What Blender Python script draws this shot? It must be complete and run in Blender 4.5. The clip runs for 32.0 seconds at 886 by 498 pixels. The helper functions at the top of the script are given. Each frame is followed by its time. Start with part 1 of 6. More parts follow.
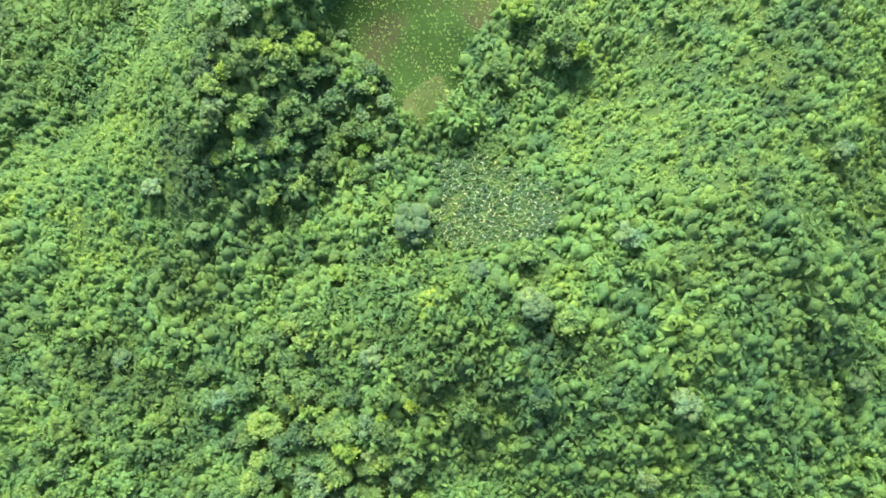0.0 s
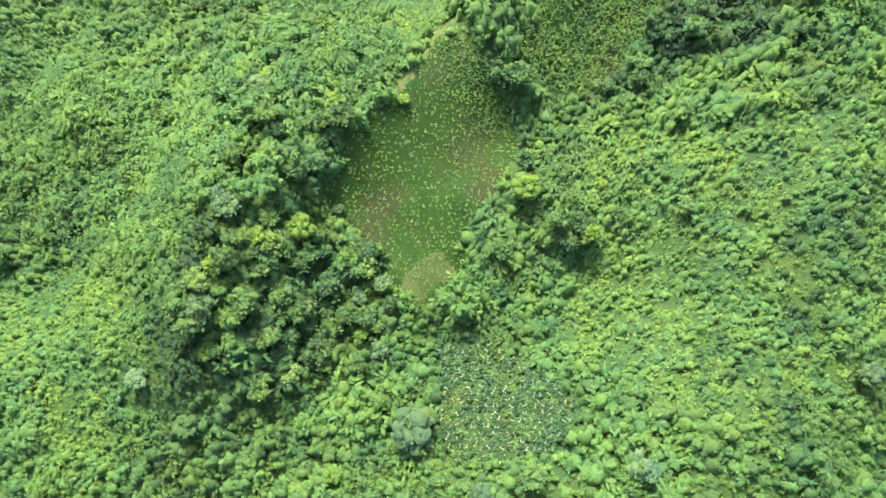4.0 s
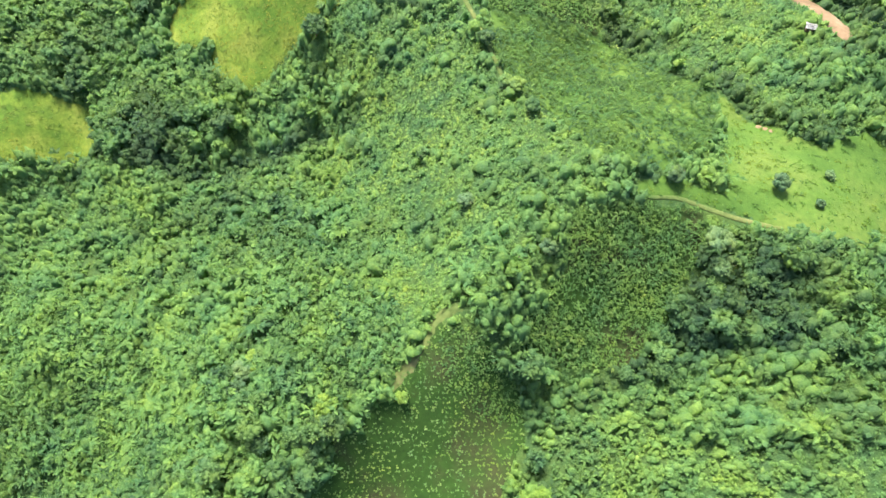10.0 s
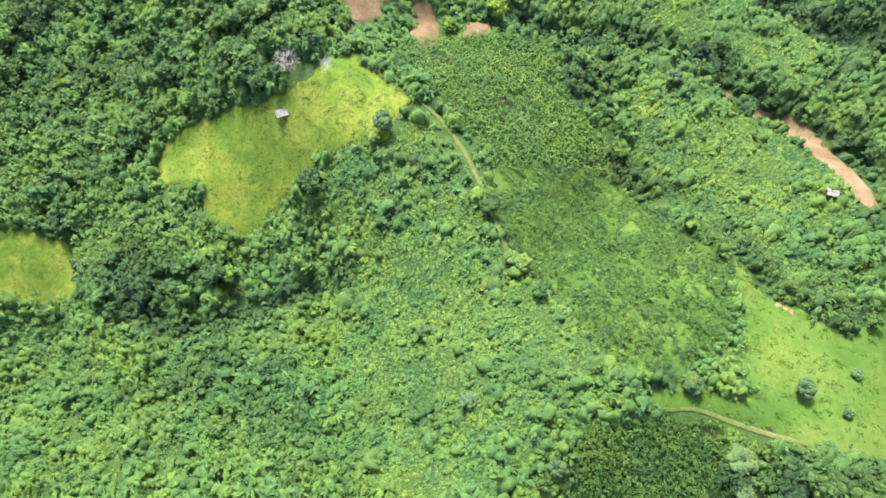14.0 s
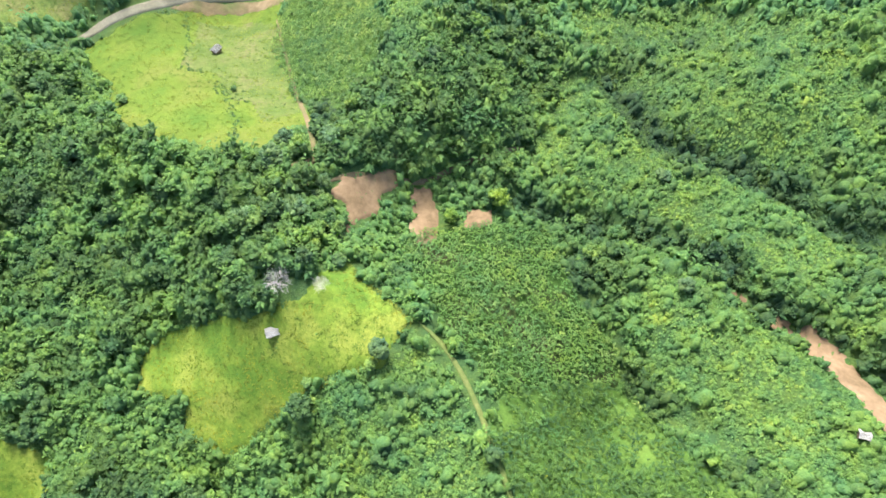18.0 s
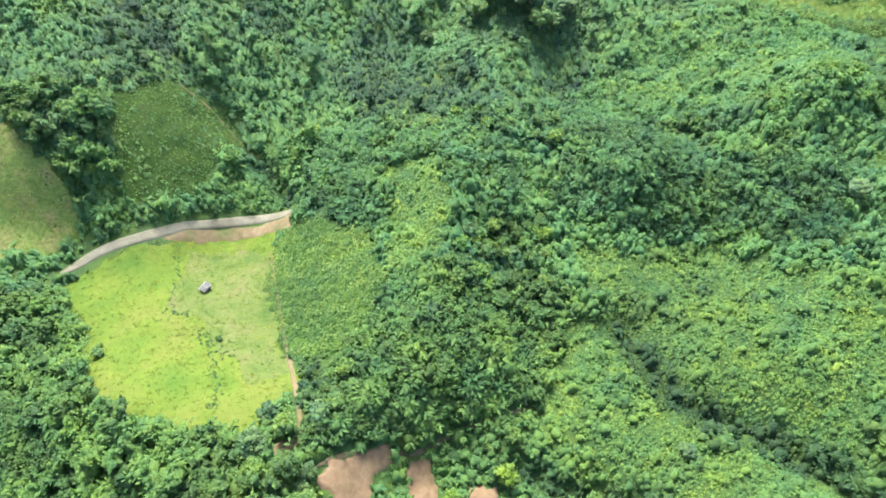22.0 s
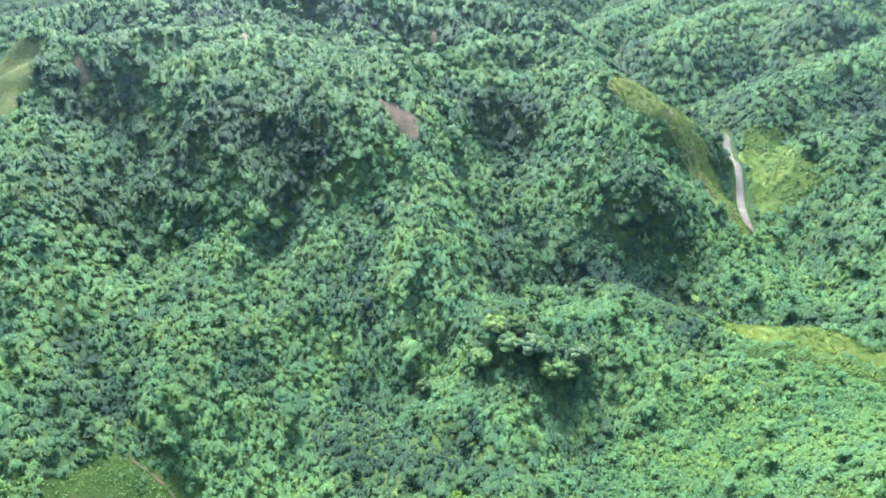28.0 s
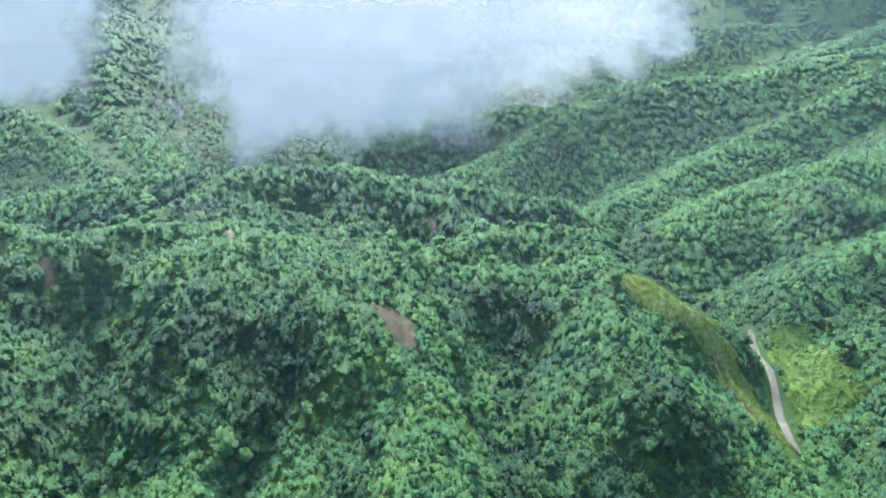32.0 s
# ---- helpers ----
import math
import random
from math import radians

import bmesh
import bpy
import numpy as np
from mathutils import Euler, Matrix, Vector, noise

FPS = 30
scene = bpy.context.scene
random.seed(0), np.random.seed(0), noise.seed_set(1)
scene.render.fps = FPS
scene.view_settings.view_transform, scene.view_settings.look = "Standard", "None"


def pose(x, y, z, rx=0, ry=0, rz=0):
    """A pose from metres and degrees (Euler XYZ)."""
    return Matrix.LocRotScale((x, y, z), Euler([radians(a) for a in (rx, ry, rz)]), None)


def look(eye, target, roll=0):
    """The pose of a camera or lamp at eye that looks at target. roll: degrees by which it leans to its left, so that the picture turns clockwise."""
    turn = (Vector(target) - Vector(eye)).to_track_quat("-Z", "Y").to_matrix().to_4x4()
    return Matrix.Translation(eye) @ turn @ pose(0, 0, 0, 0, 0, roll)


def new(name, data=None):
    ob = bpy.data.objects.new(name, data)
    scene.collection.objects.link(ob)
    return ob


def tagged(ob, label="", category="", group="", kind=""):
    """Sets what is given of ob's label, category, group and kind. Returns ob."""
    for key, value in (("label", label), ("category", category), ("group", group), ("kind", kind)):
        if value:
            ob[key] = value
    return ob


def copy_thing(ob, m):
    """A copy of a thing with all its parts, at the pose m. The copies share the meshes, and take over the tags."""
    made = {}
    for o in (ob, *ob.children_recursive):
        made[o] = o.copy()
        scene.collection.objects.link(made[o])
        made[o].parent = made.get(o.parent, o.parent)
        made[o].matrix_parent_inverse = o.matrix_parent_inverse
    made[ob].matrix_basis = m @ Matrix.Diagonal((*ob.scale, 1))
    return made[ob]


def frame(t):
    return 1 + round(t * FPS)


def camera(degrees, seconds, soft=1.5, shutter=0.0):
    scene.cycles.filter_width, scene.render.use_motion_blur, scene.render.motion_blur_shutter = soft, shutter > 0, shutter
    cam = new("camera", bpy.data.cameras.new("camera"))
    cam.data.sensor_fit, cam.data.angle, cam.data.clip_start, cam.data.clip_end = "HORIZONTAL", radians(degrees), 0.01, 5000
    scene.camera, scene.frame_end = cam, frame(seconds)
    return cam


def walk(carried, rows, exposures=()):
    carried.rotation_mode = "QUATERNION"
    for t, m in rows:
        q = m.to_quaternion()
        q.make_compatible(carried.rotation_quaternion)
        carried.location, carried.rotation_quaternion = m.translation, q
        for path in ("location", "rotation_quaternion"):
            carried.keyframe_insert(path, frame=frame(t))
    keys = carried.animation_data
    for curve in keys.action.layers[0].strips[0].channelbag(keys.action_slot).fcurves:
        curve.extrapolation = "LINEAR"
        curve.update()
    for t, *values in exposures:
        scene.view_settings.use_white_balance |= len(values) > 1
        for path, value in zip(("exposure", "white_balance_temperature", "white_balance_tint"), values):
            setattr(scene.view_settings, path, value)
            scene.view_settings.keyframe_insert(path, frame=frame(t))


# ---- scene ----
cam = camera(69.8, 32.0, soft=1.65)
METRES, EYE, TILT, LEAN, TURN = 300.0, 125.0, -67.0, 0.0, 0.0
ROWS = [
    (0.0, 0.0, 0.0, 0.0, 0.0, 0.0, -0.0),
    (0.5, -0.0003, 0.0027, 0.0147, -0.03, 0.04, 0.02),
    (1.0, -0.0, 0.0056, 0.0301, 0.02, 0.15, 0.02),
    (1.5, -0.0002, 0.0084, 0.0445, 0.0, 0.21, 0.01),
    (2.0, 0.0001, 0.0113, 0.06, 0.05, 0.3, 0.02),
    (2.5, -0.0003, 0.0141, 0.0745, 0.01, 0.35, 0.03),
    (3.0, -0.0002, 0.0171, 0.0904, 0.04, 0.4, 0.04),
    (3.5, -0.0008, 0.0197, 0.1042, -0.03, 0.55, 0.04),
    (5.5, -0.0013, 0.0313, 0.1648, -0.04, 0.79, 0.01),
    (6.0, -0.0016, 0.0343, 0.1806, -0.07, 0.85, 0.01),
    (6.5, -0.0015, 0.0371, 0.1951, -0.04, 0.92, 0.03),
    (7.0, -0.0017, 0.0401, 0.2111, -0.06, 0.96, 0.04),
    (7.5, -0.0019, 0.0429, 0.2257, -0.07, 1.01, 0.04),
    (8.0, -0.0019, 0.0459, 0.2414, -0.05, 1.07, 0.04),
    (8.5, -0.0021, 0.0486, 0.2562, -0.08, 1.1, 0.05),
    (9.0, -0.0023, 0.0516, 0.2718, -0.09, 1.2, 0.05),
    (9.5, -0.0025, 0.0544, 0.2863, -0.11, 1.26, 0.04),
    (10.0, -0.0025, 0.0574, 0.3021, -0.1, 1.31, 0.03),
    (10.5, -0.0028, 0.0602, 0.3168, -0.12, 1.37, 0.04),
    (11.0, -0.0029, 0.063, 0.3316, -0.12, 1.4, 0.04),
    (11.5, -0.0031, 0.0659, 0.3473, -0.14, 1.46, 0.03),
    (12.0, -0.0032, 0.0687, 0.362, -0.14, 1.51, 0.02),
    (12.5, -0.0034, 0.0716, 0.378, -0.15, 1.55, 0.01),
    (13.0, -0.0035, 0.0743, 0.3927, -0.16, 1.6, 0.0),
    (13.5, -0.0037, 0.0772, 0.4085, -0.17, 1.69, -0.02),
    (15.5, -0.0041, 0.0882, 0.4699, -0.19, 2.54, -0.03),
    (16.0, -0.0043, 0.0908, 0.485, -0.21, 2.83, -0.04),
    (16.5, -0.0044, 0.0936, 0.5016, -0.21, 3.86, -0.05),
    (17.0, -0.0045, 0.0961, 0.5169, -0.23, 4.89, -0.05),
    (17.5, -0.0046, 0.0987, 0.5334, -0.24, 6.02, -0.05),
    (18.0, -0.0045, 0.1012, 0.5485, -0.24, 7.09, -0.05),
    (18.5, -0.0045, 0.1038, 0.5656, -0.23, 8.22, -0.07),
    (19.0, -0.0044, 0.1061, 0.581, -0.24, 9.58, -0.08),
    (19.5, -0.0043, 0.1087, 0.5976, -0.23, 11.06, -0.08),
    (20.0, -0.0042, 0.1108, 0.6128, -0.23, 12.44, -0.09),
    (20.5, -0.0045, 0.1132, 0.6298, -0.25, 13.87, -0.11),
    (21.0, -0.0048, 0.1154, 0.6452, -0.28, 15.22, -0.12),
    (21.5, -0.0052, 0.1178, 0.662, -0.31, 16.66, -0.13),
    (22.0, -0.005, 0.1199, 0.6771, -0.31, 18.01, -0.13),
    (22.5, -0.0048, 0.122, 0.6943, -0.3, 19.65, -0.15),
    (23.0, -0.0048, 0.1239, 0.7098, -0.29, 21.2, -0.15),
    (23.5, -0.0049, 0.1262, 0.7262, -0.3, 22.91, -0.14),
    (24.0, -0.0051, 0.1281, 0.7412, -0.32, 24.48, -0.15),
    (24.5, -0.0053, 0.1301, 0.7577, -0.34, 26.15, -0.15),
    (25.0, -0.0053, 0.1321, 0.7726, -0.36, 27.69, -0.15),
    (25.5, -0.005, 0.1343, 0.7886, -0.34, 29.35, -0.16),
    (27.5, -0.0052, 0.1415, 0.8502, -0.38, 35.71, -0.14),
    (28.0, -0.0053, 0.1432, 0.8661, -0.4, 37.39, -0.15),
    (28.5, -0.0051, 0.1449, 0.8808, -0.4, 38.93, -0.16),
    (29.0, -0.0051, 0.1463, 0.8969, -0.43, 40.59, -0.17),
    (29.5, -0.0052, 0.1478, 0.9116, -0.43, 42.22, -0.18),
    (30.0, -0.0052, 0.1495, 0.9273, -0.45, 43.97, -0.18),
    (30.5, -0.0051, 0.151, 0.9416, -0.46, 45.53, -0.18),
    (31.0, -0.0051, 0.1537, 0.9558, -0.47, 46.48, -0.18),
    (31.5, -0.0056, 0.1537, 0.9727, -0.53, 47.23, -0.2),
    (32.0, -0.0054, 0.1555, 0.9871, -0.54, 50.54, -0.19),
]
walk(cam, [(t, pose(0, 0, EYE, TILT, LEAN, TURN) @ pose(METRES * x, METRES * y, METRES * z, 90 + pitch, roll, yaw)) for t, x, y, z, yaw, pitch, roll in ROWS], exposures=[(0, 1.27, 6750, 11), (9, 1.1, 6750, 11), (16, 1.07, 6750, 11), (19, 1.13, 6550, 11), (22, 1.22, 6450, 12), (25, 1.36, 6000, 18), (28, 1.42, 5750, 20), (30, 1.3, 5650, 14), (32, 1.0, 5700, 10)])

# ---- sky, sun, exposure ----
SUN_HIGH, SUN_TURN = 56.0, 106.0          # degrees above the horizon; heading of the sun, counter-clockwise from +x
scene.view_settings.exposure = 1.0
world = bpy.data.worlds.new("sky")
scene.world = world
world.use_nodes = True
sky = world.node_tree.nodes.new("ShaderNodeTexSky")
sky.sky_type, sky.sun_disc = "NISHITA", False
sky.sun_elevation, sky.sun_rotation = radians(SUN_HIGH), radians(90 - SUN_TURN)
sky.air_density, sky.dust_density, sky.ozone_density = 1.0, 4.0, 1.0
back = world.node_tree.nodes["Background"]
back.inputs["Strength"].default_value = 0.17
world.node_tree.links.new(sky.outputs["Color"], back.inputs["Color"])
sun_light = bpy.data.lights.new("sun", "SUN")
sun_light.energy, sun_light.angle, sun_light.color = 4.5, radians(16), (1.0, 0.96, 0.88)
sun = new("sun", sun_light)
sun.matrix_world = look((0, 0, 0), (-math.cos(radians(SUN_TURN)) * math.cos(radians(SUN_HIGH)),
                                    -math.sin(radians(SUN_TURN)) * math.cos(radians(SUN_HIGH)), -math.sin(radians(SUN_HIGH))))
sun.location = (0, 0, 400)


# ---- materials ----
def material(name):
    m = bpy.data.materials.new(name)
    m.use_nodes = True
    nt = m.node_tree
    return m, nt, nt.nodes["Principled BSDF"], nt.nodes["Material Output"]


def mixed_noise(nt, scale, detail=5.0, rough=0.6):
    geo = nt.nodes.new("ShaderNodeNewGeometry")
    n = nt.nodes.new("ShaderNodeTexNoise")
    n.inputs["Scale"].default_value, n.inputs["Detail"].default_value, n.inputs["Roughness"].default_value = scale, detail, rough
    nt.links.new(geo.outputs["Position"], n.inputs["Vector"])
    return n.outputs["Fac"]


def ramp(nt, fac, stops):
    r = nt.nodes.new("ShaderNodeValToRGB")
    e = r.color_ramp.elements
    while len(e) < len(stops):
        e.new(0.5)
    for el, (p, c) in zip(e, stops):
        el.position, el.color = p, (*c, 1)
    nt.links.new(fac, r.inputs["Fac"])
    return r.outputs["Color"]


def mix(nt, kind, fac, a, b):
    m = nt.nodes.new("ShaderNodeMix")
    m.data_type, m.blend_type = "RGBA", kind
    for sock, v in ((m.inputs[0], fac), (m.inputs[6], a), (m.inputs[7], b)):
        if isinstance(v, (int, float)):
            sock.default_value = v
        elif isinstance(v, tuple):
            sock.default_value = (*v, 1)
        else:
            nt.links.new(v, sock)
    return m.outputs[2]


def leaf_material(name, stops, tint_source, shine=0.6, through_light=0.42, leaf_size=0.38, patchy=False):
    """Foliage: the plant's own tint picks the green, each leaf varies a little, and light passes through."""
    m, nt, bsdf, out = material(name)
    geo = nt.nodes.new("ShaderNodeNewGeometry")
    if patchy:
        base = mixed_noise(nt, 0.12, 6.0)
    elif tint_source == "attribute":
        a = nt.nodes.new("ShaderNodeAttribute")
        a.attribute_name = "tint"
        base = a.outputs["Fac"]
    else:
        base = nt.nodes.new("ShaderNodeObjectInfo").outputs["Random"]
    add = nt.nodes.new("ShaderNodeMath")
    add.operation = "MULTIPLY_ADD"
    nt.links.new(geo.outputs["Random Per Island"], add.inputs[0])
    add.inputs[1].default_value = 0.18
    nt.links.new(base, add.inputs[2])
    sub = nt.nodes.new("ShaderNodeMath")
    sub.operation = "SUBTRACT"
    nt.links.new(add.outputs[0], sub.inputs[0])
    sub.inputs[1].default_value = 0.09
    col = ramp(nt, sub.outputs[0], stops)
    grain = ramp(nt, mixed_noise(nt, 0.085, 5.0, 0.65), [(0.3, (0.7, 0.86, 1.06)), (0.5, (1.0, 1.0, 0.98)), (0.7, (1.3, 1.14, 0.82))])
    col = mix(nt, "MULTIPLY", 1.0, col, grain)
    kinds = ramp(nt, mixed_noise(nt, 0.4, 2.0, 0.5), [(0.34, (0.86, 0.94, 1.08)), (0.5, (1.0, 1.0, 1.0)), (0.66, (1.15, 1.07, 0.9))])
    col = mix(nt, "MULTIPLY", 1.0, col, kinds)
    cells = nt.nodes.new("ShaderNodeTexVoronoi")
    cells.inputs["Scale"].default_value = 1.0 / leaf_size
    nt.links.new(geo.outputs["Position"], cells.inputs["Vector"])
    hue = nt.nodes.new("ShaderNodeSeparateColor")
    nt.links.new(cells.outputs["Color"], hue.inputs[0])
    col = mix(nt, "MULTIPLY", 1.0, col, ramp(nt, hue.outputs[0], [(0.0, (0.82, 0.84, 0.86)), (0.5, (0.98, 1.0, 0.98)), (1.0, (1.18, 1.14, 1.06))]))
    bump = nt.nodes.new("ShaderNodeBump")
    bump.invert = True
    bump.inputs["Strength"].default_value, bump.inputs["Distance"].default_value = 0.5, leaf_size * 0.8
    nt.links.new(cells.outputs["Distance"], bump.inputs["Height"])
    lift = nt.nodes.new("ShaderNodeVectorMath")          # shading normals bent skyward: tops shade brighter, facets more evenly
    lift.inputs[1].default_value = (0, 0, 0.6)
    even = nt.nodes.new("ShaderNodeVectorMath")
    even.operation = "NORMALIZE"
    nt.links.new(geo.outputs["Normal"], lift.inputs[0])
    nt.links.new(lift.outputs[0], even.inputs[0])
    nt.links.new(even.outputs[0], bump.inputs["Normal"])
    nt.links.new(bump.outputs[0], bsdf.inputs["Normal"])
    nt.links.new(col, bsdf.inputs["Base Color"])
    bsdf.inputs["Roughness"].default_value = shine
    bsdf.inputs["Specular IOR Level"].default_value = 0.22
    tr = nt.nodes.new("ShaderNodeBsdfTranslucent")
    nt.links.new(mix(nt, "MULTIPLY", 1.0, col, (1.0, 1.05, 0.55)), tr.inputs["Color"])
    ms = nt.nodes.new("ShaderNodeMixShader")
    ms.inputs[0].default_value = through_light
    nt.links.new(bsdf.outputs[0], ms.inputs[1])
    nt.links.new(tr.outputs[0], ms.inputs[2])
    nt.links.new(ms.outputs[0], out.inputs["Surface"])
    return m


def surface_material(name, big, small, scales, rough=0.9, bump=0.3):
    """A surface with colour patches at one scale, grain at another, and relief."""
    m, nt, bsdf, out = material(name)
    c1 = ramp(nt, mixed_noise(nt, scales[0]), big)
    c2 = ramp(nt, mixed_noise(nt, scales[1], 6.0, 0.7), small)
    nt.links.new(mix(nt, "MULTIPLY", 1.0, c1, c2), bsdf.inputs["Base Color"])
    bsdf.inputs["Roughness"].default_value = rough
    bsdf.inputs["Specular IOR Level"].default_value = 0.2
    b = nt.nodes.new("ShaderNodeBump")
    b.inputs["Strength"].default_value, b.inputs["Distance"].default_value = bump, 0.3
    nt.links.new(mixed_noise(nt, scales[1] * 0.6, 6.0, 0.7), b.inputs["Height"])
    nt.links.new(b.outputs[0], bsdf.inputs["Normal"])
    return m


GREENS = [(0.0, (0.033, 0.08, 0.036)), (0.22, (0.055, 0.122, 0.045)), (0.45, (0.084, 0.174, 0.056)),
          (0.72, (0.113, 0.236, 0.069)), (0.93, (0.158, 0.298, 0.08)), (1.0, (0.205, 0.33, 0.078))]
LEAF = leaf_material("leaves", GREENS, "attribute")
# bluer greens: glaucous bamboo, and for the forest distance haze put into the colour
LEAF_COOL = leaf_material("glaucous_hazed_leaves", [(p, (0.88 * c[0], c[1], 1.26 * c[2])) for p, c in GREENS], "attribute")
# the haze of distance is mixed into these leaf colours as well
LEAF_FAR = leaf_material("hazed_distant_leaves", [(p, (0.88 * c[0], c[1], 1.26 * c[2])) for p, c in GREENS], "attribute", leaf_size=1.1)
LEAF_TREE = leaf_material("tree_leaves", [(0.0, (0.062, 0.13, 0.052)), (0.4, (0.092, 0.19, 0.066)), (0.75, (0.125, 0.24, 0.076)), (1.0, (0.165, 0.285, 0.08))], "object")
LEAF_BLUE = leaf_material("grey_green_leaves", [(0.0, (0.08, 0.16, 0.072)), (0.5, (0.115, 0.21, 0.095)), (1.0, (0.15, 0.265, 0.12))], "object")
LEAF_LIME = leaf_material("lime_leaves", [(0.0, (0.11, 0.22, 0.05)), (0.5, (0.15, 0.28, 0.055)), (1.0, (0.2, 0.32, 0.06))], "object")
LEAF_BAMBOO = leaf_material("bamboo_leaves", [(0.0, (0.062, 0.15, 0.052)), (0.5, (0.094, 0.21, 0.066)), (1.0, (0.135, 0.27, 0.08))], "object")
LEAF_CROP = leaf_material("maize_leaves", [(0.0, (0.04, 0.1, 0.036)), (0.5, (0.1, 0.21, 0.052)), (1.0, (0.21, 0.32, 0.1))], "attribute")
LEAF_PALE = leaf_material("pale_young_leaves", [(0.0, (0.2, 0.27, 0.13)), (1.0, (0.4, 0.46, 0.3))], "attribute")
LEAF_GRASS = leaf_material("grass_blades", [(0.0, (0.07, 0.16, 0.023)), (0.5, (0.128, 0.2, 0.026)), (1.0, (0.19, 0.224, 0.034))], "attribute")
GROUND = leaf_material("low_herb_cover", [(0.0, (0.04, 0.095, 0.03)), (1.0, (0.1, 0.2, 0.05))], "attribute", leaf_size=0.34, patchy=True)
HILL_GRASS = surface_material("short_hill_grass", [(0.34, (0.046, 0.11, 0.018)), (0.5, (0.072, 0.146, 0.024)), (0.64, (0.104, 0.166, 0.032))], [(0.3, (0.65, 0.72, 0.7)), (0.7, (1.15, 1.1, 1.1))], (0.07, 0.9))
RICE = surface_material("ripening_rice", [(0.38, (0.085, 0.165, 0.022)), (0.5, (0.14, 0.215, 0.03)), (0.62, (0.2, 0.25, 0.045))], [(0.3, (0.6, 0.68, 0.6)), (0.7, (1.2, 1.16, 1.1))], (0.1, 1.1))
PASTURE = surface_material("bright_pasture", [(0.28, (0.062, 0.13, 0.018)), (0.5, (0.105, 0.16, 0.022)), (0.74, (0.145, 0.162, 0.04))], [(0.3, (0.72, 0.78, 0.75)), (0.7, (1.12, 1.1, 1.1))], (0.07, 0.7))
DARK_SOIL = surface_material("weedy_dark_soil", [(0.3, (0.013, 0.042, 0.006)), (0.5, (0.026, 0.068, 0.01)), (0.68, (0.044, 0.052, 0.019))], [(0.3, (0.65, 0.65, 0.65)), (0.7, (1.2, 1.2, 1.2))], (0.09, 1.1))
FIELD_GREEN = surface_material("weedy_green_field", [(0.3, (0.038, 0.09, 0.017)), (0.5, (0.062, 0.13, 0.023)), (0.7, (0.095, 0.17, 0.032))], [(0.3, (0.65, 0.65, 0.65)), (0.7, (1.2, 1.2, 1.2))], (0.09, 0.9))
PLOT_WEEDS = surface_material("weedy_plot", [(0.3, (0.028, 0.065, 0.014)), (0.5, (0.05, 0.105, 0.02)), (0.7, (0.08, 0.125, 0.035))], [(0.3, (0.6, 0.65, 0.6)), (0.7, (1.25, 1.2, 1.1))], (0.16, 2.2))
DRY_GRASS = surface_material("dry_grass", [(0.3, (0.075, 0.135, 0.035)), (0.6, (0.125, 0.165, 0.05)), (0.75, (0.18, 0.175, 0.08))], [(0.3, (0.7, 0.7, 0.7)), (0.7, (1.15, 1.1, 1.1))], (0.12, 1.0))
MOUND_GRASS = surface_material("thin_brown_grass", [(0.3, (0.035, 0.075, 0.015)), (0.55, (0.07, 0.1, 0.03)), (0.75, (0.11, 0.105, 0.05))], [(0.3, (0.6, 0.6, 0.6)), (0.7, (1.25, 1.2, 1.2))], (0.16, 1.4))
FALLOW = surface_material("fallow_field", [(0.3, (0.11, 0.2, 0.045)), (0.5, (0.18, 0.245, 0.065)), (0.7, (0.25, 0.24, 0.095))], [(0.3, (0.55, 0.6, 0.6)), (0.7, (1.25, 1.2, 1.2))], (0.16, 0.9))
BANK_GRASS = surface_material("thin_bank_grass", [(0.28, (0.12, 0.22, 0.05)), (0.5, (0.21, 0.28, 0.075)), (0.74, (0.28, 0.265, 0.125))], [(0.3, (0.65, 0.7, 0.7)), (0.7, (1.15, 1.1, 1.1))], (0.11, 0.8))
DULL_PASTURE = surface_material("dull_pasture", [(0.28, (0.06, 0.115, 0.024)), (0.5, (0.105, 0.15, 0.038)), (0.74, (0.15, 0.155, 0.065))], [(0.3, (0.65, 0.7, 0.7)), (0.7, (1.15, 1.1, 1.1))], (0.11, 0.8))
VALLEY_GRASS = surface_material("valley_grass", [(0.28, (0.07, 0.15, 0.033)), (0.5, (0.12, 0.2, 0.046)), (0.74, (0.18, 0.23, 0.068))], [(0.3, (0.7, 0.76, 0.75)), (0.7, (1.12, 1.1, 1.1))], (0.1, 0.7))
RED_SOIL = surface_material("red_soil", [(0.3, (0.14, 0.1, 0.055)), (0.55, (0.235, 0.165, 0.1)), (0.75, (0.33, 0.25, 0.165))], [(0.3, (0.7, 0.7, 0.7)), (0.7, (1.1, 1.1, 1.1))], (0.12, 0.7))
TAN_SOIL = surface_material("tan_cut_soil", [(0.3, (0.1, 0.13, 0.045)), (0.55, (0.19, 0.15, 0.085)), (0.75, (0.25, 0.2, 0.125))], [(0.3, (0.7, 0.7, 0.7)), (0.7, (1.1, 1.1, 1.1))], (0.12, 0.7))
MUD = surface_material("wet_mud", [(0.3, (0.09, 0.082, 0.042)), (0.55, (0.145, 0.122, 0.065)), (0.75, (0.2, 0.165, 0.095))], [(0.3, (0.7, 0.7, 0.7)), (0.7, (1.1, 1.1, 1.1))], (0.12, 0.7), rough=0.6)
ROAD = surface_material("pale_road_gravel", [(0.3, (0.15, 0.145, 0.1)), (0.6, (0.235, 0.232, 0.175)), (0.8, (0.31, 0.305, 0.235))], [(0.3, (0.75, 0.75, 0.75)), (0.7, (1.08, 1.08, 1.08))], (0.12, 1.2))
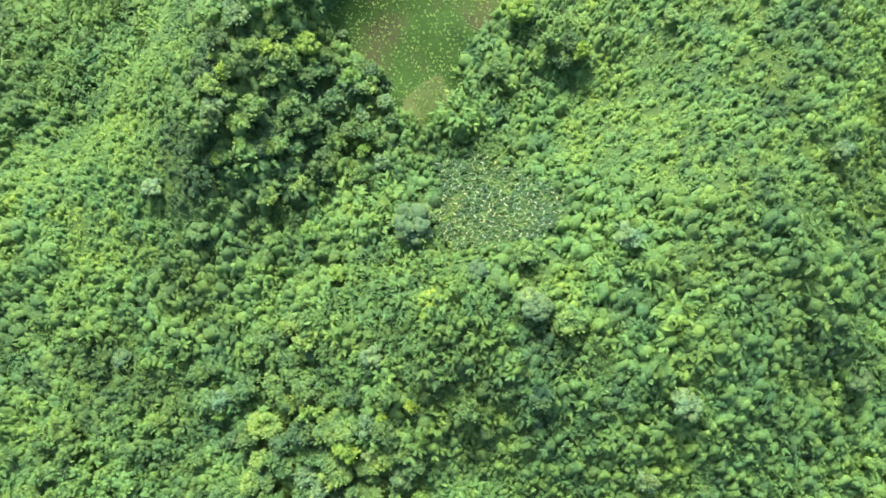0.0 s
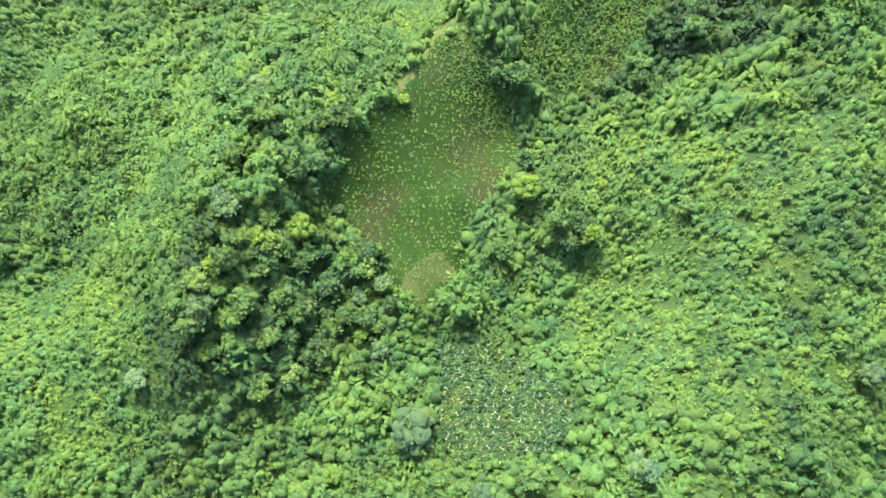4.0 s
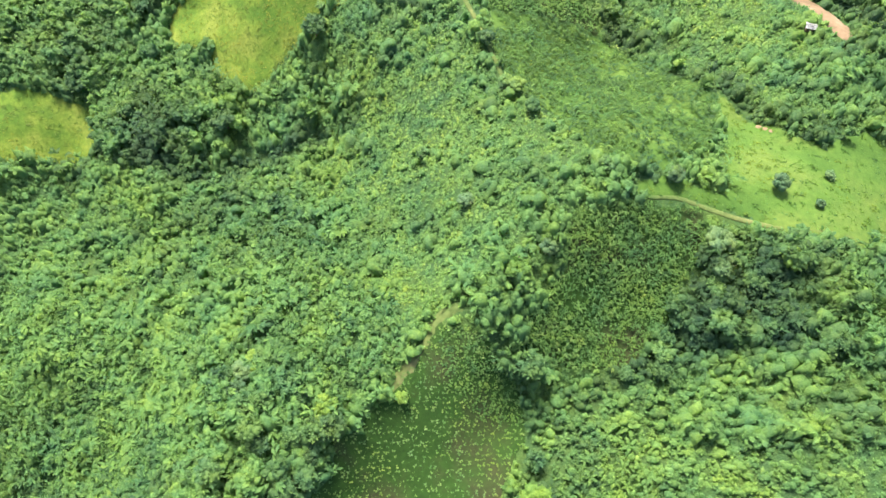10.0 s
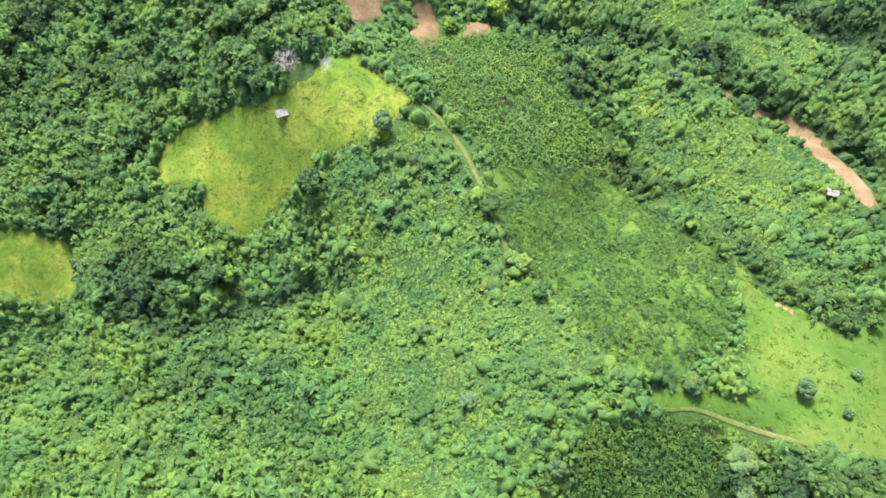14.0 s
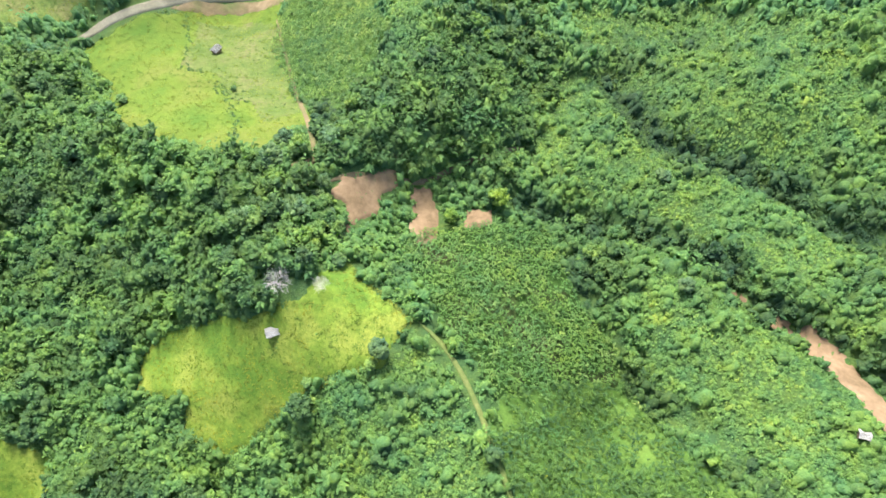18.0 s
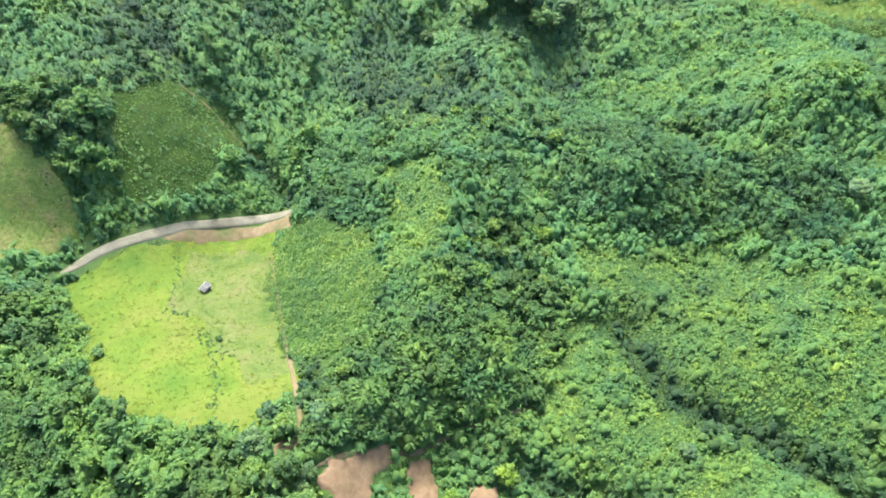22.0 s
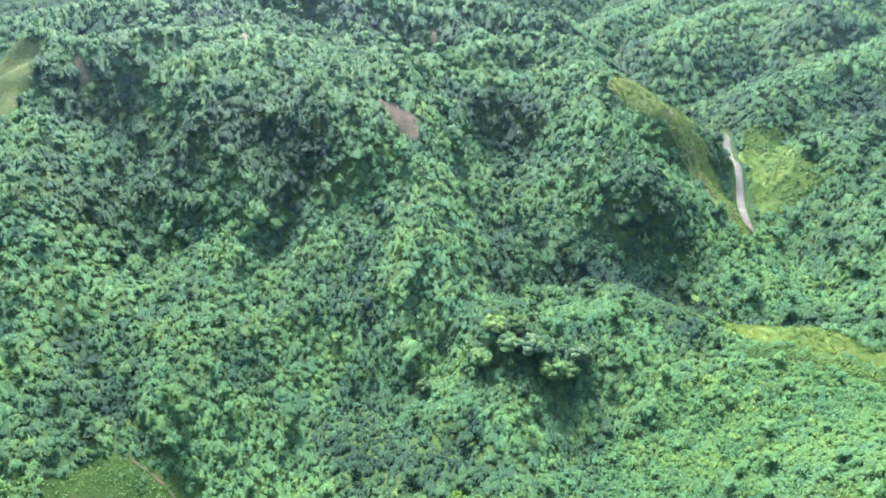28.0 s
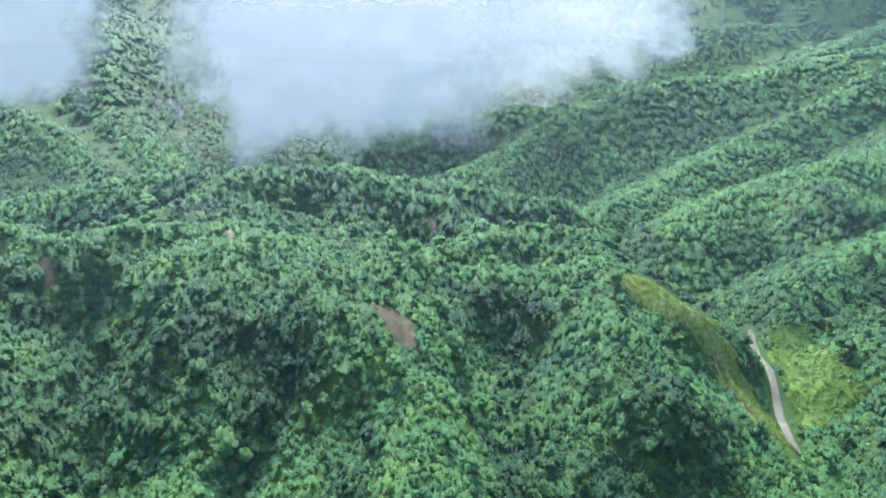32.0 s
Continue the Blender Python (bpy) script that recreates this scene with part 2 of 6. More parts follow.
BARK = surface_material("bark", [(0.3, (0.12, 0.09, 0.06)), (0.7, (0.22, 0.17, 0.12))], [(0.3, (0.7, 0.7, 0.7)), (0.7, (1.1, 1.1, 1.1))], (0.8, 6.0))
PALE_BARK = surface_material("bleached_bark", [(0.3, (0.45, 0.43, 0.4)), (0.7, (0.66, 0.64, 0.62))], [(0.3, (0.8, 0.8, 0.8)), (0.7, (1.05, 1.05, 1.05))], (0.8, 6.0))
ROOF_TIN = surface_material("weathered_roof", [(0.3, (0.56, 0.57, 0.58)), (0.7, (0.76, 0.77, 0.78))], [(0.3, (0.75, 0.72, 0.68)), (0.7, (1.1, 1.1, 1.1))], (0.5, 4.0), rough=0.5)
PLANK = surface_material("grey_planks", [(0.3, (0.16, 0.12, 0.08)), (0.7, (0.28, 0.22, 0.16))], [(0.3, (0.7, 0.7, 0.7)), (0.7, (1.1, 1.1, 1.1))], (1.0, 8.0))


# ---- the land: hills and hollows as (x, y, half-length, half-width, turn, height) ----
SOUTH = [
    (-65, -7, 29, 23, 30, -3.7), (-1, 6, 15, 13, 70, 8.2), (61, 16, 50, 18, 75, 12.4), (48, 25, 12, 10, -40, 5.2),
    (-86, 39, 33, 11, 10, 2.9), (42, 53, 78, 55, 30, 26.8), (15, 54, 23, 12, 60, -5), (33, 54, 12, 10, 65, -6.3),
    (-95, 62, 24, 11, 35, -8.2), (-38, 64, 28, 10, 65, 10.8), (48, 68, 22, 10, -5, 4.6), (2, 80, 28, 11, -35, 3.8),
    (-46, 81, 36, 14, 60, 10.8), (13, 86, 11, 10, 20, -6.7), (75, 96, 24, 11, -85, 8.4), (6, 105, 12, 11, 50, 11.6),
]
SHOULDER = [
    (-91, 106, 13, 10, -60, 6.9), (-98, 115, 60, 33, 65, -16.4), (22, 128, 20, 12, -5, 13), (-23, 139, 36, 18, -65, -7.1),
    (36, 143, 25, 12, -45, 5.6), (-104, 147, 25, 10, 70, -8), (-77, 151, 13, 11, -45, 8.2), (39, 173, 14, 11, 35, -9.5),
    (102, 176, 58, 20, 55, 9.8), (-35, 204, 12, 10, -25, 5.2), (-36, 208, 56, 21, -50, 18.6), (60, 209, 19, 11, -65, 4.1),
    (-113, 216, 26, 10, 80, -3.8), (31, 217, 15, 10, -70, -4.4), (-1, 236, 23, 10, 40, -8.2), (41, 238, 63, 27, 45, -2.7),
]
MIDDLE = [
    (86, 241, 18, 11, 5, -4), (-17, 244, 14, 11, 65, 6.9), (-79, 245, 32, 12, -10, 7), (-5, 256, 25, 10, 0, 3.3),
    (35, 267, 12, 10, -50, -5.4), (5, 271, 28, 12, -65, 8.3), (-40, 294, 121, 58, 40, -26.1), (74, 298, 15, 10, -70, -8.8),
    (-9, 303, 34, 15, 65, 19.6), (41, 304, 26, 11, -25, -6), (-125, 305, 13, 13, 75, -10.5), (-92, 307, 51, 19, 45, -11.8),
    (-69, 309, 11, 11, 25, -7.6), (85, 318, 22, 11, 10, 4.5), (56, 323, 12, 10, 55, 8.5), (110, 346, 16, 11, 30, 14),
]
NORTH = [
    (-78, 355, 13, 10, 80, -3.7), (-53, 364, 29, 13, 70, -7.3), (48, 368, 16, 14, 80, -9.9), (116, 384, 23, 12, 60, 3.8),
    (-89, 385, 15, 10, 80, 3.4), (52, 402, 27, 17, 0, 4.7), (-133, 404, 47, 16, -60, 6.7), (10, 406, 32, 12, -80, 7.8),
    (43, 431, 32, 12, 20, -6.9), (-138, 432, 21, 11, -75, 13.1), (88, 432, 15, 11, -35, -3.5), (-72, 437, 57, 23, -40, -6.5),
    (144, 443, 16, 13, -30, -5.8), (-114, 449, 36, 12, -75, -10.4), (-32, 455, 12, 11, 55, -9.5), (135, 466, 68, 36, 70, -23.7),
]
CROWNS = [
    (-11, 466, 13, 10, 85, 6), (91, 469, 28, 11, 5, 8.6), (30, 475, 41, 16, -70, -9.8), (-88, 481, 20, 14, -30, 6.2),
    (-46, 484, 29, 20, -45, 13.9), (58, 495, 23, 10, -30, 5.8), (-159, 499, 20, 12, -75, 7.1), (174, 503, 17, 15, 0, 12.6),
    (13, 513, 30, 12, 60, 4.6), (-122, 526, 26, 13, 25, 9.6), (66, 531, 43, 16, -75, 18.2), (-73, 544, 102, 52, 45, 29.8),
    (-81, 555, 34, 16, 90, 5.1), (107, 604, 58, 33, -60, -10.2), (-194, 615, 104, 44, 85, 9.4), (217, 628, 33, 28, 15, 20.7),
]
KNOLLS = [
    (-2, 387, 24, 24, 0, -10.4), (29, 1, 15, 15, 0, 9.1), (-86, 392, 24, 24, 0, -7.8), (-15, 302, 10, 10, 0, -9.4), (213, 620, 24, 24, 0, 9),
    (15, 313, 10, 10, 0, 5.8), (-19, 51, 24, 24, 0, -3), (-2, 394, 10, 10, 0, -4.3), (-100, 440, 10, 10, 0, -5),
    (115, 335, 10, 10, 0, 3.6), (17, 489, 10, 10, 0, -4.4), (-48, 113, 24, 24, 0, 3.4), (148, 555, 24, 24, 0, -4.9),
    (-66, 187, 24, 24, 0, 3.6), (100, 512, 18, 14, -20, 3),
]
DIPS = [
    (70, 428, 10, 10, 0, -3.8), (87, 257, 10, 10, 0, 3.5), (154, 446, 24, 24, 0, 3.7), (2, 340, 10, 10, 0, -3.1), (89, 216, 10, 10, 0, -2.9),
    (-114, 545, 15, 15, 0, 4.7), (6, 16, 10, 10, 0, 2.8), (20, 59, 15, 15, 0, -3.7), (90, 336, 10, 10, 0, -2.9), (-44, 547, 15, 15, 0, -4),
    (46, 440, 15, 15, 0, 2.8), (-8, 599, 15, 15, 0, -3.9), (213, 620, 24, 24, 0, 3.4), (61, 81, 10, 10, 0, 2.6),
    (45, 192, 10, 10, 0, -2.4),
]
FOLDS = [
    (69, 175, 24, 24, 0, 1.9), (-17, 363, 10, 10, 0, 2.6), (-104, 197, 10, 10, 0, -2.5), (68, 377, 10, 10, 0, -2.5), (-3, 29, 10, 10, 0, -2.2),
    (121, 356, 10, 10, 0, 2.7), (-3, 93, 10, 10, 0, 2.2), (-15, 302, 10, 10, 0, -2.2), (37, 106, 15, 15, 0, -1.5),
    (48, 65, 10, 10, 0, -2.3), (63, 51, 10, 10, 0, 2.3), (36, 14, 10, 10, 0, 1.7), (6, 422, 10, 10, 0, 2.2),
]
FAR_RANGES = [(-250, 1640, 1300, 130, 4, 150), (700, 1500, 600, 120, -18, 70), (250, 1330, 420, 90, 14, 55), (900, 1500, 400, 150, -35, 80), (-900, 1200, 300, 200, -30, 70), (620, 900, 150, 90, 20, 50)]
# sharp ridge lines of the farther land: side slope, then (x, y, crest height) along the line
RIDGES = [
    (0.90, [(-168, 515, 26), (-142, 505, 25), (-126, 515, 26), (-108, 522, 24), (-86, 522, 21), (-62, 512, 16), (-40, 508, 13), (-19, 512, 11), (-2, 538, 7), (21, 548, 8), (44, 554, 9), (61, 554, 8), (74, 530, 2), (97, 500, 1)]),
    (0.85, [(-295, 620, -21), (-237, 610, -8), (-199, 600, 4), (-149, 590, 16), (-103, 580, 23), (-78, 585, 22), (-52, 595, 21), (-25, 600, 13), (-8, 605, 8), (19, 610, 3), (43, 610, -1), (65, 612, -5), (86, 615, -22)]),
    (0.90, [(-52, 595, 21), (-47, 570, 11), (-27, 548, 2)]),
    (0.90, [(-103, 580, 23), (-116, 560, 17), (-132, 540, 16)]),
    (0.90, [(-8, 605, 8), (12, 580, 1), (24, 560, 3)]),
    (0.62, [(-83, 690, -10), (-54, 700, -3), (-10, 720, 4), (45, 740, 9), (107, 750, 7), (167, 780, 20), (239, 800, 21), (346, 820, 39), (472, 850, 53)]),
    (0.62, [(341, 800, 30), (271, 760, 6), (195, 710, -4), (139, 670, -13), (89, 630, -18)]),
    (0.62, [(331, 700, 20), (270, 670, 5), (204, 650, -3), (164, 630, -7), (124, 610, -15)]),
    (0.66, [(85, 740, 7), (41, 690, -3), (18, 660, -3), (-9, 640, -6)]),
    (0.62, [(295, 600, 4), (219, 580, -9), (180, 560, -14), (160, 550, -18)]),
    (0.60, [(-279, 840, 47), (-244, 760, 0), (-178, 690, -13)]),
    (0.66, [(-416, 800, 5), (-339, 780, 2), (-272, 730, -7), (-221, 680, -13)]),
    (0.60, [(268, 860, 7), (347, 930, 8), (405, 960, 16), (464, 1000, 30), (642, 1060, 46)]),
    (0.66, [(130, 1000, -3), (200, 1040, 0), (276, 1080, 1), (357, 1120, 11), (437, 1140, 6), (478, 1150, -18)]),
    (0.62, [(96, 1300, -12), (253, 1400, -12), (444, 1450, 1), (615, 1500, -8), (807, 1550, 12), (1077, 1600, 34)]),
    (0.40, [(-629, 1050, 11), (-531, 1100, 14), (-383, 1050, 25), (-321, 1080, 16), (-204, 1150, 20), (11, 1250, 13)]),
]


# gullies (depth below the slopes) and crests (rise above them): depth or rise, reach to either side, line
GULLIES = [
    (13.0, 9, [(48, 272), (59, 250), (76, 242), (91, 231), (101, 220), (125, 200)]),
    (12.0, 8, [(22, 233), (32, 229), (45, 225), (58, 218), (66, 211), (72, 203), (79, 196), (93, 185), (112, 165)]),
    (5.1, 7, [(33, 215), (39, 194), (43, 182), (57, 173), (65, 159), (67, 150)]),
    (2.0, 8, [(35, 366), (53, 371), (48, 384), (49, 395)]),
    (6.8, 10, [(38, 439), (69, 438), (96, 424), (124, 415), (157, 414)]),
]
GULLIES += [
    (7.6, 8, [(-60, 434), (-56, 446), (-53, 459), (-52, 471)]),
    (8.5, 9, [(-10, 475), (3, 472), (13, 460), (21, 447), (21, 426)]),
    (6.8, 8, [(-115, 391), (-95, 371), (-76, 354), (-60, 334), (-54, 326)]),
    (6.0, 7, [(24, 249), (22, 259), (21, 272)]),
    (5.1, 8, [(-32, 154), (-49, 149), (-57, 145), (-76, 151)]),
    (15.3, 18, [(-170, 560), (-120, 585), (-60, 590), (-20, 560), (10, 585), (70, 600), (120, 560)]),
]
CRESTS = [
    (8.5, 14, [(-195, 500), (-150, 495), (-102, 503), (-50, 520), (-20, 530), (20, 530), (60, 525), (97, 500), (118, 475), (122, 440)]),
    (6.0, 10, [(-22, 530), (-10, 490), (1, 468), (-5, 445), (-12, 422)]),
    (5.1, 9, [(42, 275), (50, 258), (63, 247), (77, 237), (88, 221), (92, 211)]),
    (5.1, 12, [(53, 373), (75, 386), (102, 389), (133, 380)]),
    (4.2, 9, [(68, 435), (80, 421), (97, 416), (129, 406), (160, 392)]),
]
CRESTS += [
    (5.1, 9, [(-1, 378), (18, 372), (28, 367)]),
    (3.1, 8, [(-16, 86), (-10, 91), (1, 107), (7, 115), (13, 153), (5, 177), (-6, 198)]),
    (3.4, 10, [(37, 300), (58, 296), (80, 298), (95, 284), (113, 271)]),
]


def hash_grid(i, j, seed):
    h = (i * 374761393 + j * 668265263 + seed * 974634221) & 0x7FFFFFFF
    h = ((h ^ (h >> 13)) * 1274126177) & 0x7FFFFFFF
    return ((h ^ (h >> 16)) & 0xFFFF) / 65535.0


def value_noise(x, y, seed=0):
    xi, yi = np.floor(x).astype(np.int64), np.floor(y).astype(np.int64)
    u, v = x - xi, y - yi
    u, v = u * u * (3 - 2 * u), v * v * (3 - 2 * v)
    return (hash_grid(xi, yi, seed) * (1 - u) + hash_grid(xi + 1, yi, seed) * u) * (1 - v) \
        + (hash_grid(xi, yi + 1, seed) * (1 - u) + hash_grid(xi + 1, yi + 1, seed) * u) * v


def fbm(x, y, size, octaves=4, seed=0):
    """Noise from 0 to 1 with blobs of that size in metres."""
    x, y = np.asarray(x, float), np.asarray(y, float)
    total, amp, norm = 0.0, 1.0, 0.0
    for o in range(octaves):
        total = total + amp * value_noise(x / size * 2 ** o, y / size * 2 ** o, seed + o)
        norm, amp = norm + amp, amp * 0.5
    return total / norm


def smooth(a, b, v):
    t = np.clip((v - a) / (b - a), 0, 1)
    return t * t * (3 - 2 * t)


def swell(x, y, rows):
    z = np.zeros(np.shape(x))
    for cx, cy, a, b, turn, high in rows:
        c, s = math.cos(radians(turn)), math.sin(radians(turn))
        u, v = (x - cx) * c + (y - cy) * s, (y - cy) * c - (x - cx) * s
        z = z + high * np.exp(-0.5 * (u / a) ** 2 - 0.5 * (v / b) ** 2)
    return z


def along(x, y, line):
    """The distance to a line of points."""
    d = np.full(np.shape(x), 1e9)
    for (x1, y1), (x2, y2) in zip(line, line[1:]):
        dx, dy = x2 - x1, y2 - y1
        t = np.clip(((x - x1) * dx + (y - y1) * dy) / (dx * dx + dy * dy), 0, 1)
        d = np.minimum(d, np.hypot(x - x1 - t * dx, y - y1 - t * dy))
    return d


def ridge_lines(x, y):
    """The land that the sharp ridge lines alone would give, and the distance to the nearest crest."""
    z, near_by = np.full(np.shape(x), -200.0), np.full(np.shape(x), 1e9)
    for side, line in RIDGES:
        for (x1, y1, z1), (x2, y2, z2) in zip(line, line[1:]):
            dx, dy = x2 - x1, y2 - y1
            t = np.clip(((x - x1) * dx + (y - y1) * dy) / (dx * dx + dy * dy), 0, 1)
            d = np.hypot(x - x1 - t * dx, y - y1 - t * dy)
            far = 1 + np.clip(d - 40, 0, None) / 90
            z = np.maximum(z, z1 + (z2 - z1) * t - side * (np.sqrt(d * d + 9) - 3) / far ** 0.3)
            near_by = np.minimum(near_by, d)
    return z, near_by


# The valley climbs northwards. The plan is drawn on that mean slope: x runs east, y up the slope, z square to it.
RISE = radians(12.0)
SLOPE = Matrix.Translation((0, 0, EYE)) @ Matrix.Rotation(RISE, 4, "X") @ Matrix.Translation((0, 0, -EYE))


def upright(x, y, z):
    """World places of points that are given on the mean slope."""
    y, z = np.asarray(y, float), np.asarray(z, float) - EYE
    return x, y * math.cos(RISE) - z * math.sin(RISE), EYE + y * math.sin(RISE) + z * math.cos(RISE)


def height(x, y):
    """The ground's height over the mean slope at x, y (arrays or numbers)."""
    x, y = np.asarray(x, float), np.asarray(y, float)
    z = -16.5 + swell(x, y, SOUTH + SHOULDER) + swell(x, y, MIDDLE + NORTH + CROWNS) + swell(x, y, KNOLLS + DIPS + FOLDS)
    z = z - 2.0 * smooth(330, 420, y)
    for sign, rows in ((-1, GULLIES), (1, CRESTS)):
        for much, reach, line in rows:
            z = z + sign * much * np.exp(-np.sqrt((along(x, y, line) / reach) ** 2 + 0.03))
    z = z + 2.2 * (fbm(x, y, 14, 3, 5) - 0.5)
    z = z + 9 * (0.62 - np.abs(2 * fbm(x, y, 48, 3, 17) - 1) ** 0.8) * smooth(345, 400, y)
    out = np.maximum(smooth(680, 950, y), smooth(230, 420, np.abs(x)))
    ridges = 1 - np.abs(2 * fbm(x, y, 330, 5, 11) - 1)
    far = -35 * smooth(900, 1600, y) - 10 + swell(x, y, FAR_RANGES) + 45 * (ridges ** 2 - 0.5) * smooth(0, 900, np.hypot(x, y - 300) - 250)
    z = z + out * far - 15 * smooth(535, 600, y) * smooth(900, 700, y)
    z = z - 45 * smooth(790, 900, y)
    crest, d = ridge_lines(x + 5 * (fbm(x, y, 24, 3, 61) - 0.5), y + 5 * (fbm(x, y, 24, 3, 62) - 0.5))
    crest = crest + 4 * (fbm(x, y, 20, 3, 63) - 0.5)
    gap = crest - z
    z = z + smooth(480, 515, y) * np.where(gap > -4, np.maximum(gap, 0) + np.clip(4 - np.abs(gap), 0, 4) ** 2 / 16, 0.0)
    # the drop under the low cloud and the southern side, which closes the view
    z = z + 0.2 * (np.clip(-120 - y, 0, None) - np.clip(y - 1750, 0, None))
    return z


def spaced(lo, hi, near_lo, near_hi, step, grow):
    mid = list(np.arange(near_lo, near_hi + 0.01, step))
    up, s = [near_hi], step
    while up[-1] < hi:
        s *= grow
        up.append(up[-1] + s)
    dn, s = [near_lo], step
    while dn[-1] > lo:
        s *= grow
        dn.append(dn[-1] - s)
    return np.array(dn[:0:-1] + mid + up[1:])


def raw_mesh(name, verts, faces_flat, per_face, mat, tint=None, flat=False):
    """A mesh from numpy arrays; every face has per_face corners."""
    me = bpy.data.meshes.new(name)
    n, f = len(verts), len(faces_flat) // per_face
    me.vertices.add(n)
    me.vertices.foreach_set("co", np.asarray(verts, np.float32).ravel())
    me.loops.add(f * per_face)
    me.loops.foreach_set("vertex_index", np.asarray(faces_flat, np.int32))
    me.polygons.add(f)
    me.polygons.foreach_set("loop_start", np.arange(0, f * per_face, per_face, dtype=np.int32))
    if not flat:
        me.polygons.foreach_set("use_smooth", np.ones(f, bool))
    me.update(calc_edges=True)
    if tint is not None:
        at = me.attributes.new("tint", "FLOAT", "FACE")
        at.data.foreach_set("value", np.asarray(tint, np.float32))
    me.materials.append(mat)
    return me


def grid_mesh(name, xs, ys, lift, mat, keep=None):
    gx, gy = np.meshgrid(xs, ys)
    v = np.stack(upright(gx, gy, height(gx, gy) + lift), -1).reshape(-1, 3)
    nx, ny = len(xs), len(ys)
    i = (np.arange(ny - 1)[:, None] * nx + np.arange(nx - 1)[None, :]).ravel()
    faces = np.stack([i, i + 1, i + nx + 1, i + nx], -1)
    return raw_mesh(name, v, faces.ravel(), 4, mat)


ground = new("ground", grid_mesh("ground", spaced(-3600, 3600, -128, 140, 2.1, 1.085), spaced(-900, 5200, -30, 545, 2.1, 1.055), 0.0, GROUND))
tagged(ground, "hilly green ground with ridges and gullies under dense growth", "ground", kind="structure")


# ---- zones of the plan, in metres ----
CROP_PATCH = [(-11, 91), (-16, 86), (-20, 82), (-24, 73), (-20, 65), (-11, 58), (-9, 53), (-3, 50), (3, 53), (4, 63), (10, 72), (15, 83), (13, 93), (5, 103), (-1, 103)]
CROP_DENSE = [(-1, 103), (5, 103), (13, 93), (15, 85), (7, 86), (0, 93)]
MOUND = [(-9, 57), (-5, 61), (0, 62), (4, 58), (1, 53), (-5, 50), (-9, 53)]
PATH_STRIP = [(1, 107), (4, 106), (-1, 102), (-6, 94), (-11, 91), (-11, 94), (-5, 100)]
STARS = [(-2, 42), (7, 44), (16, 39), (23, 33), (23, 26), (15, 23), (9, 21), (2, 23), (-1, 31)]
MAIZE_SLOPE = [(22, 124), (34, 126), (49, 124), (47, 114), (43, 109), (36, 96), (18, 95), (14, 102), (19, 109), (23, 113)]
GRASS_HILL = [(34, 129), (40, 132), (53, 129), (60, 149), (62, 163), (65, 152), (73, 145), (78, 141), (89, 144), (100, 130), (95, 112), (77, 116), (66, 120), (47, 125), (35, 127)]
MAIZE_TOP = [(-9, 222), (10, 226), (27, 225), (32, 206), (41, 192), (42, 183), (27, 183), (11, 179), (7, 183), (-1, 196), (-7, 207)]
SPUR_CROP = [(-54, 287), (-55, 304), (-45, 314), (-24, 304), (-16, 283), (-19, 269), (-29, 261), (-41, 262)]
MAIZE_LOW = [(11, 179), (27, 183), (42, 183), (61, 157), (54, 140), (40, 133), (29, 134), (22, 148), (12, 161), (9, 171)]
YELLOW_A = [(-73, 194), (-53, 198), (-31, 199), (-27, 205), (-22, 209), (-6, 195), (-16, 185), (-29, 180), (-40, 174), (-49, 167), (-63, 171), (-61, 180), (-75, 181)]
YELLOW_B = [(-128, 172), (-108, 172), (-96, 166), (-98, 154), (-107, 152), (-126, 152)]
YELLOW_C = [(-105, 277), (-116, 291), (-98, 303), (-84, 309), (-66, 313), (-55, 313), (-49, 279), (-37, 254), (-44, 238), (-66, 243), (-84, 247)]
BANK = [(-93, 306), (-82, 313), (-71, 317), (-49, 318), (-48, 311), (-66, 312), (-82, 308)]
ROAD_W = [(-118, 294), (-109, 301), (-97, 306), (-82, 314), (-71, 318), (-60, 319), (-50, 319)]
SOIL_A = [(-29, 231), (-25, 236), (-13, 238), (-13, 234), (-16, 228), (-18, 223), (-23, 219), (-25, 226)]
SOIL_B = [(-9, 236), (-4, 237), (-2, 230), (-2, 219), (-7, 216), (-10, 222), (-9, 230)]
SOIL_C = [(5, 230), (12, 230), (12, 225), (5, 224)]
CREEK = [(-29, 232), (-23, 235), (-7, 238), (2, 243), (14, 247), (22, 250)]
SLIDE_R = [(81, 195), (85, 196), (89, 190), (92, 182), (93, 173), (90, 166), (87, 171), (85, 180), (82, 187)]
SLIDE_S = [(66, 152), (67, 150), (71, 145), (70, 144), (66, 148)]
SLIDE_T = [(67, 207), (70, 206), (74, 201), (71, 201)]
DARK_PLOT = [(-104, 349), (-91, 360), (-77, 357), (-69, 347), (-76, 335), (-82, 324), (-91, 317), (-101, 318), (-106, 329)]
BROWN_FIELD = [(-150, 340), (-138, 337), (-131, 334), (-122, 324), (-115, 318), (-115, 309), (-121, 301), (-134, 295), (-150, 296)]
ROAD_E = [(139, 536), (138, 529), (134, 506), (131, 489), (128, 474), (129, 466)]
FIELD_E = [(146, 536), (162, 532), (163, 510), (162, 495), (173, 490), (161, 488), (145, 478), (135, 478), (137, 496)]
BANK_E = [(93, 499), (101, 503), (114, 503), (122, 491), (127, 478), (126, 457), (121, 457), (117, 470), (107, 482), (99, 491)]
STRIP_E = [(101, 422), (116, 417), (130, 406), (144, 397), (170, 388), (165, 378), (140, 389), (127, 396), (110, 401), (97, 411)]
SLIDE_N = [(-27, 493), (-21, 496), (-14, 493), (-8, 481), (-13, 479), (-19, 482)]
